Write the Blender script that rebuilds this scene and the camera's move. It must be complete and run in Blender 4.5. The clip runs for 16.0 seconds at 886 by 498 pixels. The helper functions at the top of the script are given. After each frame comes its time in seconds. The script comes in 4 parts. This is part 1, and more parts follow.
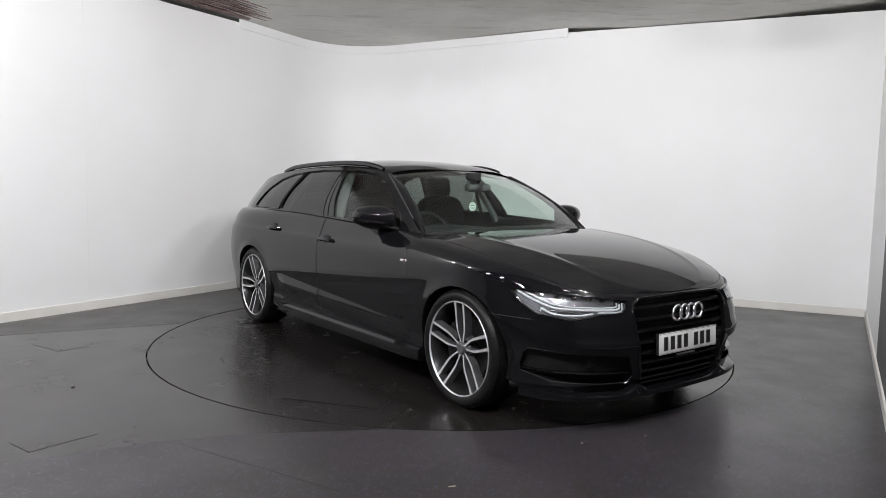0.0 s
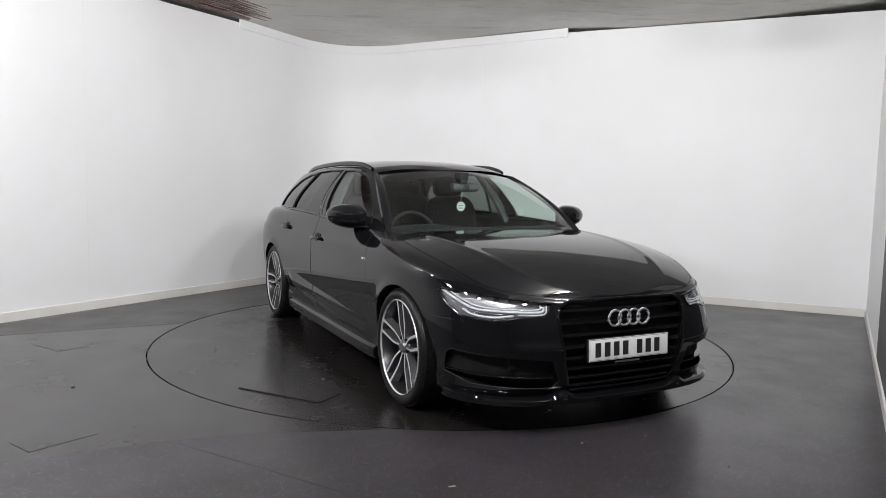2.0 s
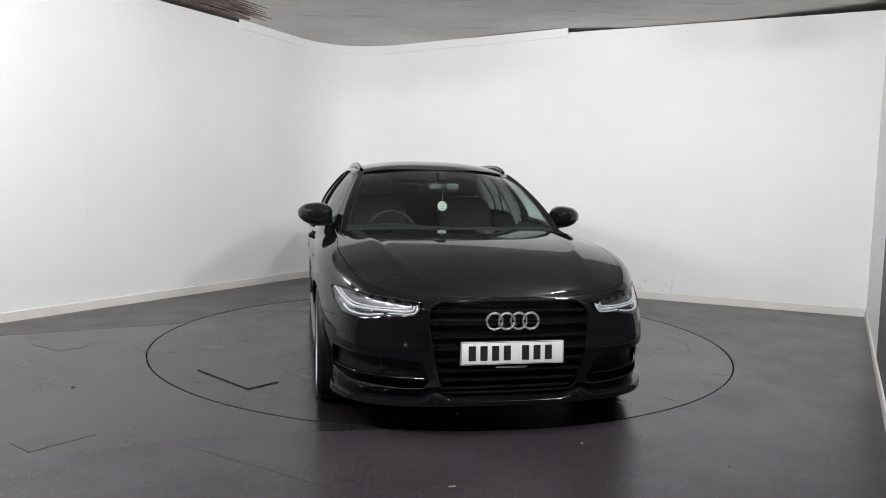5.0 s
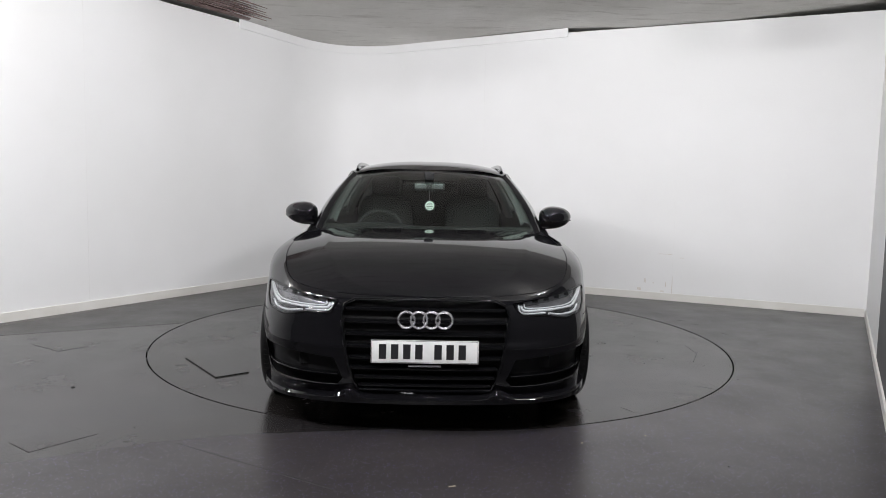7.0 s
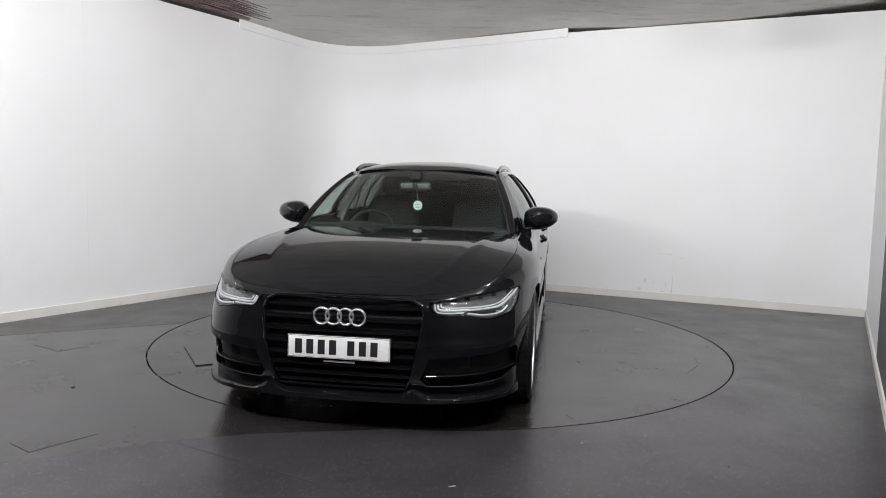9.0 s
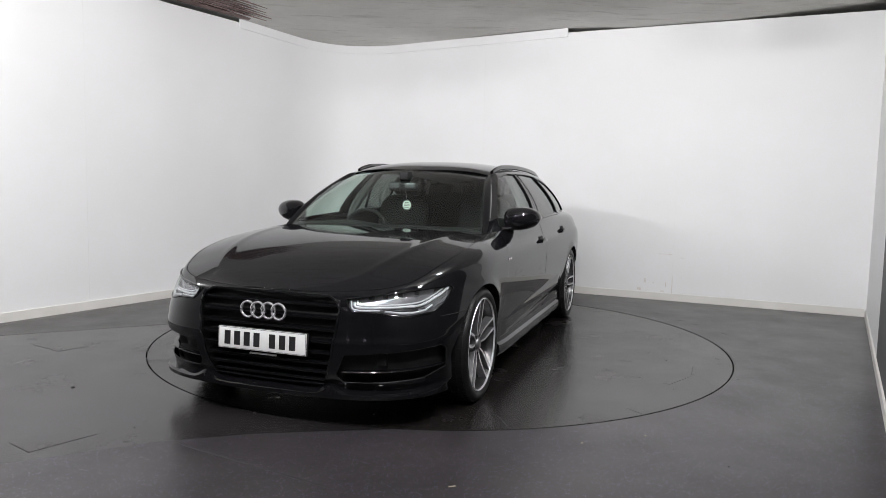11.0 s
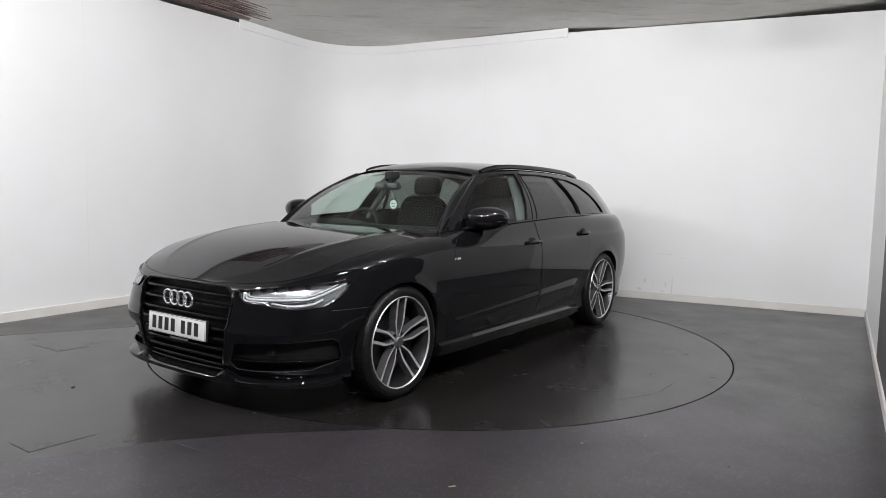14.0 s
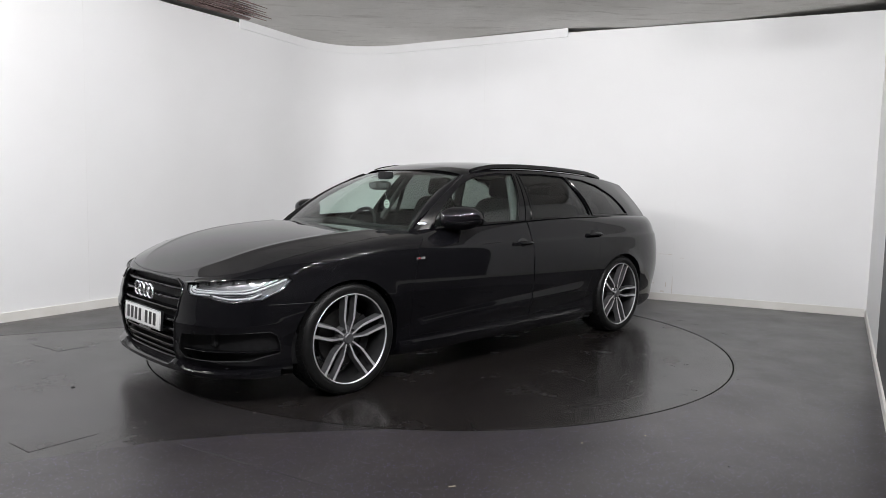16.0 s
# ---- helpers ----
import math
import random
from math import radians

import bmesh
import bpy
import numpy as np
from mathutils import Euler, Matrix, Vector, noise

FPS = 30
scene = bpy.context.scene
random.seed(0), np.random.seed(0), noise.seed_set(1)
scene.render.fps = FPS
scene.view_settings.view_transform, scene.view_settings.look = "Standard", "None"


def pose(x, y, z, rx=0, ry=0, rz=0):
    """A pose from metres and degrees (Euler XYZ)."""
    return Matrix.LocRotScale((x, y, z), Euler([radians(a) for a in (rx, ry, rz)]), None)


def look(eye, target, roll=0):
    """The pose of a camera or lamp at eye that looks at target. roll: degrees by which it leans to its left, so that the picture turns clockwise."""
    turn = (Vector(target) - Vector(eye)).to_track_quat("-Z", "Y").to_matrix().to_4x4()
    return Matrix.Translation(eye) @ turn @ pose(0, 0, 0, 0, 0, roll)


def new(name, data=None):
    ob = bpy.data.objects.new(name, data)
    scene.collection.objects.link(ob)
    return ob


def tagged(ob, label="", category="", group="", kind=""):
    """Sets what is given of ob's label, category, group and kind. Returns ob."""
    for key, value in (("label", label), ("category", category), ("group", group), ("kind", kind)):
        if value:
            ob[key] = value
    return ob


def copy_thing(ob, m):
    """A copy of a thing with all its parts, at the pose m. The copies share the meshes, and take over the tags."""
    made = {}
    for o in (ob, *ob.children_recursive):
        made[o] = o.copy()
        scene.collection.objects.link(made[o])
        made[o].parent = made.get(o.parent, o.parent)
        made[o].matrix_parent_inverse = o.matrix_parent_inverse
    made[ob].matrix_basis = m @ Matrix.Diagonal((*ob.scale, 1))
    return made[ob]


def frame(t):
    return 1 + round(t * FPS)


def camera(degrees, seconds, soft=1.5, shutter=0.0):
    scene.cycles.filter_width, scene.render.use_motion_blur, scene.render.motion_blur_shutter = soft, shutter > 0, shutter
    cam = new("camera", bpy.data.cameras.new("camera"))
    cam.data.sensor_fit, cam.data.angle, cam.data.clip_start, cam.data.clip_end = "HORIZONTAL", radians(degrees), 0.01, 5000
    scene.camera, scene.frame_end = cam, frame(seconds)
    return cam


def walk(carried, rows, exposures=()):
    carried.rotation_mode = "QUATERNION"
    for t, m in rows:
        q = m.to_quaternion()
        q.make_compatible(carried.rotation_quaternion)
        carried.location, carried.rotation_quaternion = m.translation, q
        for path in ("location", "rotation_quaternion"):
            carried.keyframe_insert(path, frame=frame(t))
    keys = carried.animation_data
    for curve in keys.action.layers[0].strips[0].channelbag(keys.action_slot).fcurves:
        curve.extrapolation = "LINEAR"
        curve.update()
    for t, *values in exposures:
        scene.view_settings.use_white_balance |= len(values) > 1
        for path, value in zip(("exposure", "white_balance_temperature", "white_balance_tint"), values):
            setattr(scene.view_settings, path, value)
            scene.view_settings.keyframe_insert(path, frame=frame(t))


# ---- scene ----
cam = camera(63.79, 16.0, soft=0.7)
EYE, PITCH, ROLL, YAW = (0.0, -5.7585, 1.2456), 5.173, 1.193, 0.051
cam_pose = pose(*EYE) @ pose(0, 0, 0, 0, 0, -YAW) @ pose(0, 0, 0, 90 - PITCH, 0, 0) @ pose(0, 0, 0, 0, 0, ROLL)
walk(cam, [(0.0, cam_pose), (16.0, cam_pose)])

# ---- light: led floodlights under the ceiling, out of the camera's sight ----
world = bpy.data.worlds.new("world")
scene.world = world
world.use_nodes = True
world.node_tree.nodes["Background"].inputs[0].default_value = (0.95, 0.97, 1.0, 1)
world.node_tree.nodes["Background"].inputs[1].default_value = 0.02
scene.view_settings.exposure = 0.0
LAMP_POWER = 32.4
LAMP_Z = 2.95
LAMP_SPOTS = [(-4.3, -1.0, 0.85), (-4.0, -2.0, 0.85), (-3.6, -3.0, 0.9), (-2.9, -3.6, 0.95), (-2.0, -4.1, 1.0), (-1.1, -4.5, 1.05), (-0.3, -4.9, 1.05), (0.15, -4.6, 1.15), (1.05, -3.9, 1.15), (0.85, -3.0, 1.05), (1.95, -2.6, 0.95), (1.65, -1.6, 0.85)]


def aim(x):
    """The lamps cross: each looks over to the far side."""
    return (-0.75 * x - 0.3, 2.4, 0.85)


for x, y, a in LAMP_SPOTS:
    light = bpy.data.lights.new("floodlight_beam", "AREA")
    light.shape, light.size, light.size_y = "RECTANGLE", 0.22, 0.035
    light.energy, light.color = LAMP_POWER * a, (0.98, 0.975, 0.995)
    new("floodlight_beam", light).matrix_world = look((x, y, LAMP_Z), aim(x)) @ pose(0, 0, -0.02)


# ---- materials ----
def material(name, color, rough=0.5, metal=0.0, **more):
    mat = bpy.data.materials.new(name)
    mat.use_nodes = True
    b = mat.node_tree.nodes["Principled BSDF"]
    b.inputs["Base Color"].default_value = (*color, 1)
    b.inputs["Roughness"].default_value = rough
    b.inputs["Metallic"].default_value = metal
    for key, value in more.items():
        b.inputs[key.replace("_", " ")].default_value = value
    return mat


class Nodes:
    """Short ways to add nodes to a material."""

    def __init__(self, mat):
        self.t = mat.node_tree
        self.b = self.t.nodes["Principled BSDF"]
        self.co = self.add("ShaderNodeTexCoord").outputs["Object"]

    def add(self, kind, **inputs):
        n = self.t.nodes.new(kind)
        for k, v in inputs.items():
            self.put(n.inputs[k.replace("_", " ")], v)
        return n

    def put(self, socket, v):
        if isinstance(v, bpy.types.NodeSocket):
            self.t.links.new(v, socket)
        else:
            socket.default_value = v

    def noise(self, scale, detail=4.0, rough=0.55, stretch=None):
        co = self.co
        if stretch:
            m = self.add("ShaderNodeMapping", Vector=co)
            m.inputs["Scale"].default_value = stretch
            co = m.outputs[0]
        n = self.add("ShaderNodeTexNoise", Vector=co, Scale=scale, Detail=detail, Roughness=rough)
        return n.outputs["Fac"]

    def ramp(self, fac, *stops):
        n = self.add("ShaderNodeValToRGB", Fac=fac)
        r = n.color_ramp
        while len(r.elements) < len(stops):
            r.elements.new(0.5)
        for e, (p, c) in zip(r.elements, stops):
            e.position = p
            e.color = (*c, 1) if isinstance(c, tuple) else (c, c, c, 1)
        return n.outputs["Color"]

    def mix(self, fac, a, b):
        n = self.add("ShaderNodeMix")
        n.data_type = "RGBA"
        self.put(n.inputs["Factor"], fac)
        self.put(n.inputs[6], a if not isinstance(a, tuple) else (*a, 1))
        self.put(n.inputs[7], b if not isinstance(b, tuple) else (*b, 1))
        return n.outputs[2]

    def bump(self, height, strength, distance):
        n = self.add("ShaderNodeBump", Height=height, Strength=strength, Distance=distance)
        self.t.links.new(n.outputs[0], self.b.inputs["Normal"])


def wall_paint():
    mat = material("wall_paint", (0.8, 0.8, 0.8), 0.55)
    n = Nodes(mat)
    big = n.ramp(n.noise(0.7, 3), (0.35, (0.79, 0.79, 0.785)), (0.7, (0.835, 0.835, 0.835)))
    n.put(n.b.inputs["Base Color"], big)
    n.bump(n.noise(90, 3), 0.12, 0.004)
    return mat


def vinyl(name, dark, light, fleck, rough=(0.20, 0.31)):
    mat = material(name, dark, 0.3)
    n = Nodes(mat)
    stains = n.mix(n.ramp(n.noise(1.3, 6, 0.6), (0.38, 0.0), (0.68, 1.0)), dark, light)
    stains = n.mix(n.ramp(n.noise(26, 4, 0.6), (0.45, 0.0), (0.75, 0.5)), stains, (light[0] * 1.5, light[1] * 1.35, light[2] * 1.3))
    vor = n.add("ShaderNodeTexVoronoi", Vector=n.co, Scale=108.0)
    near_dot = n.ramp(vor.outputs["Distance"], (0.22, 1.0), (0.36, 0.0))
    pick = n.add("ShaderNodeSeparateColor", Color=vor.outputs["Color"])
    few = n.ramp(pick.outputs[0], (0.75, 0.0), (0.77, 1.0))
    m = n.add("ShaderNodeMath")
    m.operation = "MULTIPLY"
    n.put(m.inputs[0], near_dot)
    n.put(m.inputs[1], few)
    m2 = n.add("ShaderNodeMath")
    m2.operation = "MULTIPLY"
    n.put(m2.inputs[0], m.outputs[0])
    n.put(m2.inputs[1], fleck)
    blue = n.mix(pick.outputs[1], (0.11, 0.10, 0.32), (0.25, 0.22, 0.27))
    n.put(n.b.inputs["Base Color"], n.mix(m2.outputs[0], stains, blue))
    n.put(n.b.inputs["Roughness"], n.ramp(n.noise(2.2, 7, 0.65), (0.3, rough[0]), (0.75, rough[1])))
    n.bump(n.noise(160, 3), 0.07, 0.002)
    n.b.inputs["Specular IOR Level"].default_value = 0.62
    return mat


def plaster():
    mat = material("ceiling_plaster", (0.4, 0.39, 0.36), 0.85)
    n = Nodes(mat)
    base = n.mix(n.ramp(n.noise(0.9, 8, 0.65), (0.35, 0.0), (0.7, 1.0)), (0.62, 0.605, 0.57), (0.80, 0.785, 0.755))
    streak = n.ramp(n.noise(4.0, 7, 0.7, (0.45, 2.2, 1.0)), (0.54, 0.0), (0.72, 1.0))
    n.put(n.b.inputs["Base Color"], n.mix(streak, base, (0.48, 0.455, 0.425)))
    n.bump(n.noise(6, 8, 0.7), 0.4, 0.02)
    return mat


def grained(name, a, b, rough, scale, bump=0.0, **more):
    mat = material(name, a, rough, **more)
    n = Nodes(mat)
    n.put(n.b.inputs["Base Color"], n.mix(n.ramp(n.noise(scale, 5), (0.35, 0.0), (0.7, 1.0)), a, b))
    if bump:
        n.bump(n.noise(scale * 12, 3), bump, 0.003)
    return mat


def window_glass(name, tint, gloss=0.03):
    """A thin pane: it lets light straight through, tinted, and mirrors by its angle."""
    mat = bpy.data.materials.new(name)
    mat.use_nodes = True
    t = mat.node_tree
    t.nodes.remove(t.nodes["Principled BSDF"])
    clear = t.nodes.new("ShaderNodeBsdfTransparent")
    clear.inputs[0].default_value = (*tint, 1)
    shine = t.nodes.new("ShaderNodeBsdfGlossy")
    shine.inputs["Roughness"].default_value = gloss
    tilt = t.nodes.new("ShaderNodeLayerWeight")
    tilt.inputs["Blend"].default_value = 0.5
    power = t.nodes.new("ShaderNodeMath")
    power.operation = "POWER"
    power.inputs[1].default_value = 5.0
    share = t.nodes.new("ShaderNodeMath")
    share.operation = "MULTIPLY_ADD"
    share.inputs[1].default_value, share.inputs[2].default_value = 0.90, 0.085
    t.links.new(tilt.outputs["Facing"], power.inputs[0])
    t.links.new(power.outputs[0], share.inputs[0])
    mixed = t.nodes.new("ShaderNodeMixShader")
    t.links.new(share.outputs[0], mixed.inputs[0])
    t.links.new(clear.outputs[0], mixed.inputs[1])
    t.links.new(shine.outputs[0], mixed.inputs[2])
    t.links.new(mixed.outputs[0], t.nodes["Material Output"].inputs[0])
    return mat


def car_paint():
    mat = material("black_paint", (0.0038, 0.0037, 0.0045), 0.5, Coat_Weight=1.0, Coat_Roughness=0.02, Coat_IOR=1.45, Specular_IOR_Level=0.0)
    n = Nodes(mat)
    peel = n.add("ShaderNodeBump", Height=n.noise(55, 2), Strength=0.02, Distance=0.002)
    n.t.links.new(peel.outputs[0], n.b.inputs["Coat Normal"])
    n.put(n.b.inputs["Coat Roughness"], n.ramp(n.noise(9, 5), (0.3, 0.012), (0.8, 0.05)))
    return mat


M_wall, M_ceil = wall_paint(), plaster()
M_floor = vinyl("floor_vinyl", (0.0130, 0.0120, 0.0126), (0.0205, 0.0187, 0.0184), 0.1)
M_frontfloor = vinyl("matt_flecked_vinyl", (0.0180, 0.0162, 0.0164), (0.0290, 0.0262, 0.0256), 1.0, (0.28, 0.42))
M_farfloor = vinyl("far_floor_vinyl", (0.0165, 0.0148, 0.0146), (0.026, 0.0234, 0.0226), 0.6, (0.29, 0.43))
M_tread_mark = grained("rubber_mark", (0.005, 0.0047, 0.0045), (0.008, 0.0074, 0.007), 0.3, 40)
M_dust = grained("chalky_scrape", (0.028, 0.028, 0.028), (0.05, 0.05, 0.05), 0.45, 60)
M_rust = grained("brown_mark", (0.66, 0.61, 0.56), (0.76, 0.74, 0.71), 0.8, 30)
M_chip = grained("pale_splinter", (0.45, 0.40, 0.30), (0.55, 0.5, 0.4), 0.8, 60)
M_disc = vinyl("turntable_vinyl", (0.0078, 0.0068, 0.0062), (0.0118, 0.0104, 0.0094), 0.12)
M_cover = vinyl("cover_vinyl", (0.0100, 0.0088, 0.0080), (0.0116, 0.0102, 0.0092), 0.12, (0.23, 0.26))
M_skirting = grained("skirting_paint", (0.75, 0.735, 0.70), (0.69, 0.67, 0.625), 0.4, 3)
M_brown = grained("rusty_board", (0.15, 0.085, 0.075), (0.33, 0.25, 0.23), 0.8, 5, 0.3)
M_highceil = grained("unseen_ceiling_dark", (0.014, 0.014, 0.015), (0.022, 0.022, 0.022), 0.9, 2)
M_seam = material("dark_joint", (0.01, 0.01, 0.01), 0.7)
M_stain = grained("joint_filler", (0.74, 0.73, 0.71), (0.78, 0.77, 0.76), 0.7, 12)
M_lampmetal = grained("lamp_housing_paint", (0.05, 0.05, 0.05), (0.08, 0.08, 0.08), 0.5, 8)
M_led = material("led_face", (0.9, 0.9, 0.9), 0.4, Emission_Color=(1, 0.97, 1, 1), Emission_Strength=30.0)
# unseen wall behind the camera; its grey is set to dim what the doors mirror
M_frontwall = grained("unseen_wall_grey", (0.19, 0.19, 0.195), (0.24, 0.24, 0.245), 0.6, 2)
# unseen stretch of right wall, darkened so the car's flank mirrors less white
M_dimwall = grained("unseen_wall_dark", (0.055, 0.055, 0.057), (0.075, 0.075, 0.077), 0.6, 2)
M_spot = material("spot_lens", (0.9, 0.9, 0.9), 0.4, Emission_Color=(0.95, 0.85, 1, 1), Emission_Strength=45.0)
M_paint = car_paint()
M_trim = material("gloss_black_trim", (0.003, 0.003, 0.0035), 0.10)
M_dark = grained("black_plastic", (0.009, 0.009, 0.0095), (0.015, 0.015, 0.0155), 0.5, 20, 0.1, Specular_IOR_Level=0.2)
M_rubber = grained("tyre_rubber", (0.005, 0.005, 0.005), (0.009, 0.009, 0.009), 0.42, 30, 0.1, Specular_IOR_Level=0.2)
M_machined = grained("machined_alloy", (0.60, 0.60, 0.61), (0.68, 0.68, 0.69), 0.38, 25, Metallic=0.65)
M_rimgrey = grained("grey_wheel_paint", (0.13, 0.13, 0.134), (0.17, 0.17, 0.174), 0.34, 20, Metallic=0.7)
M_rimbarrel = grained("grey_barrel_paint", (0.045, 0.045, 0.046), (0.065, 0.065, 0.066), 0.28, 20, Metallic=0.7)
M_steel = grained("brake_steel", (0.03, 0.029, 0.028), (0.05, 0.048, 0.047), 0.45, 30, Metallic=0.8)
M_barrel = grained("dark_wheel_paint", (0.05, 0.05, 0.052), (0.07, 0.07, 0.072), 0.35, 20, Metallic=0.6)
M_chrome = material("chrome", (0.86, 0.86, 0.88), 0.22, 0.9)
M_plate = grained("plate_white", (0.60, 0.60, 0.59), (0.66, 0.66, 0.65), 0.35, 14)
M_bar = material("plate_black", (0.012, 0.012, 0.013), 0.4)
M_paleplastic = material("pale_plastic", (0.45, 0.45, 0.45), 0.5)
M_lampgrey = grained("metallised_plastic", (0.17, 0.17, 0.176), (0.22, 0.22, 0.226), 0.22, 30, Metallic=0.5)
M_lampmask = grained("lamp_mask_paint", (0.22, 0.22, 0.226), (0.28, 0.28, 0.286), 0.3, 30, Metallic=0.4)
M_reflector = material("bright_reflector", (0.46, 0.47, 0.48), 0.25, 0.75)
M_guide = material("frosted_guide", (0.50, 0.51, 0.52), 0.25, Coat_Weight=0.5)
M_red = material("red_lens", (0.10, 0.004, 0.006), 0.12)
M_mirror = material("mirror_silver", (0.85, 0.86, 0.87), 0.02, 1.0)
M_interior = grained("interior_plastic", (0.011, 0.011, 0.0115), (0.017, 0.017, 0.0175), 0.6, 30, Specular_IOR_Level=0.2)
M_seat = grained("seat_leather", (0.004, 0.004, 0.0042), (0.007, 0.007, 0.007), 0.6, 16, Specular_IOR_Level=0.1)
M_lining = grained("lining_cloth", (0.10, 0.10, 0.10), (0.13, 0.13, 0.128), 0.9, 30, 0.1)
M_belt = material("belt_webbing", (0.03, 0.03, 0.03), 0.8)
M_tag = grained("tag_card", (0.74, 0.80, 0.74), (0.80, 0.84, 0.78), 0.6, 20)
M_glass = window_glass("tinted_glass", (0.74, 0.84, 0.79))
M_privacy = window_glass("privacy_glass", (0.20, 0.22, 0.21))
M_lens = window_glass("clear_cover", (0.95, 0.96, 0.97))


def part(name, bm, mat, parent=None, label="", smooth=True):
    """Link a bmesh as one mesh object, under a thing or a part."""
    me = bpy.data.meshes.new(name)
    bm.to_mesh(me)
    bm.free()
    for m in (mat if isinstance(mat, (list, tuple)) else [mat]):
        me.materials.append(m)
    if smooth:
        me.shade_smooth()
        me.set_sharp_from_angle(angle=radians(38))
    ob = new(name, me)
    ob.parent = parent
    if label:
        ob["label"] = label
    return ob


def box(bm, x0, x1, y0, y1, z0, z1, m=None):
    return bmesh.ops.create_cube(bm, size=1, matrix=(m or Matrix()) @ Matrix.LocRotScale(((x0 + x1) / 2, (y0 + y1) / 2, (z0 + z1) / 2), None, (x1 - x0, y1 - y0, z1 - z0)))["verts"]


# ---- room ----
WALL_H = 3.03
LOW_END = -2.6
LEFT_DIR, BACK_DIR, RIGHT_DIR = (Vector((math.cos(radians(a)), math.sin(radians(a)))) for a in (59.3, -24.7, 60.9))
CORNER, RIGHT_CORNER = Vector((-1.468, 4.008)), Vector((4.297, 1.355))
LEFT_END = CORNER - LEFT_DIR * 8.70
RIGHT_END = RIGHT_CORNER - RIGHT_DIR * 9.25
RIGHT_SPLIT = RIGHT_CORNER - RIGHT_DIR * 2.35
R_DISC = 2.2252
SPOTS = [(-3.6, -4.0, 2.2), (-2.7, -4.6, 2.2), (-1.8, -5.1, 2.2), (-0.9, -5.6, 2.2), (0.35, -5.2, 2.2), (0.85, -4.3, 2.2), (1.35, -3.4, 2.2)]


def bend(tangent=0.85, steps=14):
    """The rounded corner between the two far walls, in plan."""
    a, b = CORNER - LEFT_DIR * tangent, CORNER + BACK_DIR * tangent
    return [a * (1 - t) ** 2 + CORNER * 2 * t * (1 - t) + b * t * t for t in (k / steps for k in range(steps + 1))]


def normals(pts):
    out = []
    for i, p in enumerate(pts):
        d = (pts[min(i + 1, len(pts) - 1)] - pts[max(i - 1, 0)]).normalized()
        out.append(Vector((-d.y, d.x)))
    return out


def sag(p):
    """How far the ceiling hangs down in the rounded corner."""
    return 0.065 * math.exp(-((p - CORNER - Vector((0.6, -0.6))).length / 1.5) ** 2)


def upright(bm, pts, z0, z1, near_face, far_face):
    """A wall-like sheet along points in plan; faces are offsets to the left of the way."""
    ns = normals(pts)
    rings = [[bm.verts.new((*(p + n * o), z)) for o, z in ((near_face, z0), (near_face, z1), (far_face, z1), (far_face, z0))] for p, n in zip(pts, ns)]
    for a, b in zip(rings, rings[1:]):
        for k in range(4):
            bm.faces.new((a[k], b[k], b[(k + 1) % 4], a[(k + 1) % 4]))
    bm.faces.new(rings[0])
    bm.faces.new(rings[-1][::-1])
    bmesh.ops.recalc_face_normals(bm, faces=bm.faces[:])


def build_walls():
    arc = bend()
    for name, pts, text in (("wall_left", [LEFT_END, arc[0]], "white painted panel wall"), ("wall_back", arc + [RIGHT_CORNER], "white painted panel wall with a rounded corner and scuffs"), ("wall_right", [RIGHT_CORNER, RIGHT_SPLIT], "white painted wall"), ("wall_right_near", [RIGHT_SPLIT, RIGHT_END], "unseen stretch of the right wall, darkened for the car's reflections"), ("wall_front", [RIGHT_END, LEFT_END], "unseen wall behind the viewpoint, greyed for the car's reflections")):
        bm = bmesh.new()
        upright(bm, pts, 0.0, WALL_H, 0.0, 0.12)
        tagged(part(name, bm, {"wall_front": M_frontwall, "wall_right_near": M_dimwall}.get(name, M_wall)), text, "wall", kind="structure")
    bm = bmesh.new()
    upright(bm, [LEFT_END] + arc + [RIGHT_CORNER - BACK_DIR * 0.02], 0.0, 0.082, -0.016, -0.0005)
    upright(bm, [RIGHT_CORNER - RIGHT_DIR * 0.02, RIGHT_END], 0.0, 0.07, -0.014, -0.0005)
    tagged(part("baseboard", bm, M_skirting), "cream painted skirting board along the walls", "skirting board", kind="structure")
    bm = bmesh.new()
    a = CORNER - LEFT_DIR * 1.745
    b = CORNER + BACK_DIR * 3.165
    upright(bm, [a] + arc + [b], 2.985, 3.083, -0.018, -0.001)
    for v in bm.verts:
        v.co.z -= sag(v.co.xy)
    tagged(part("trim", bm, M_wall), "white cover strip round the corner under the ceiling", "trim", kind="structure")
    # upright joints between wall panels
    bm = bmesh.new()
    for p, d, z1 in ((Vector((-3.32, 0.89)), LEFT_DIR, 3.0), (Vector((0.48, 3.112)), BACK_DIR, 2.9), (Vector((2.575, 2.148)), BACK_DIR, 2.2)):
        upright(bm, [p - d * 0.0006, p + d * 0.0006], 0.085, z1, -0.0012, 0.001)
    tagged(part("panel_joint", bm, M_stain), "fine joints between the wall panels", "wall joint", kind="structure")


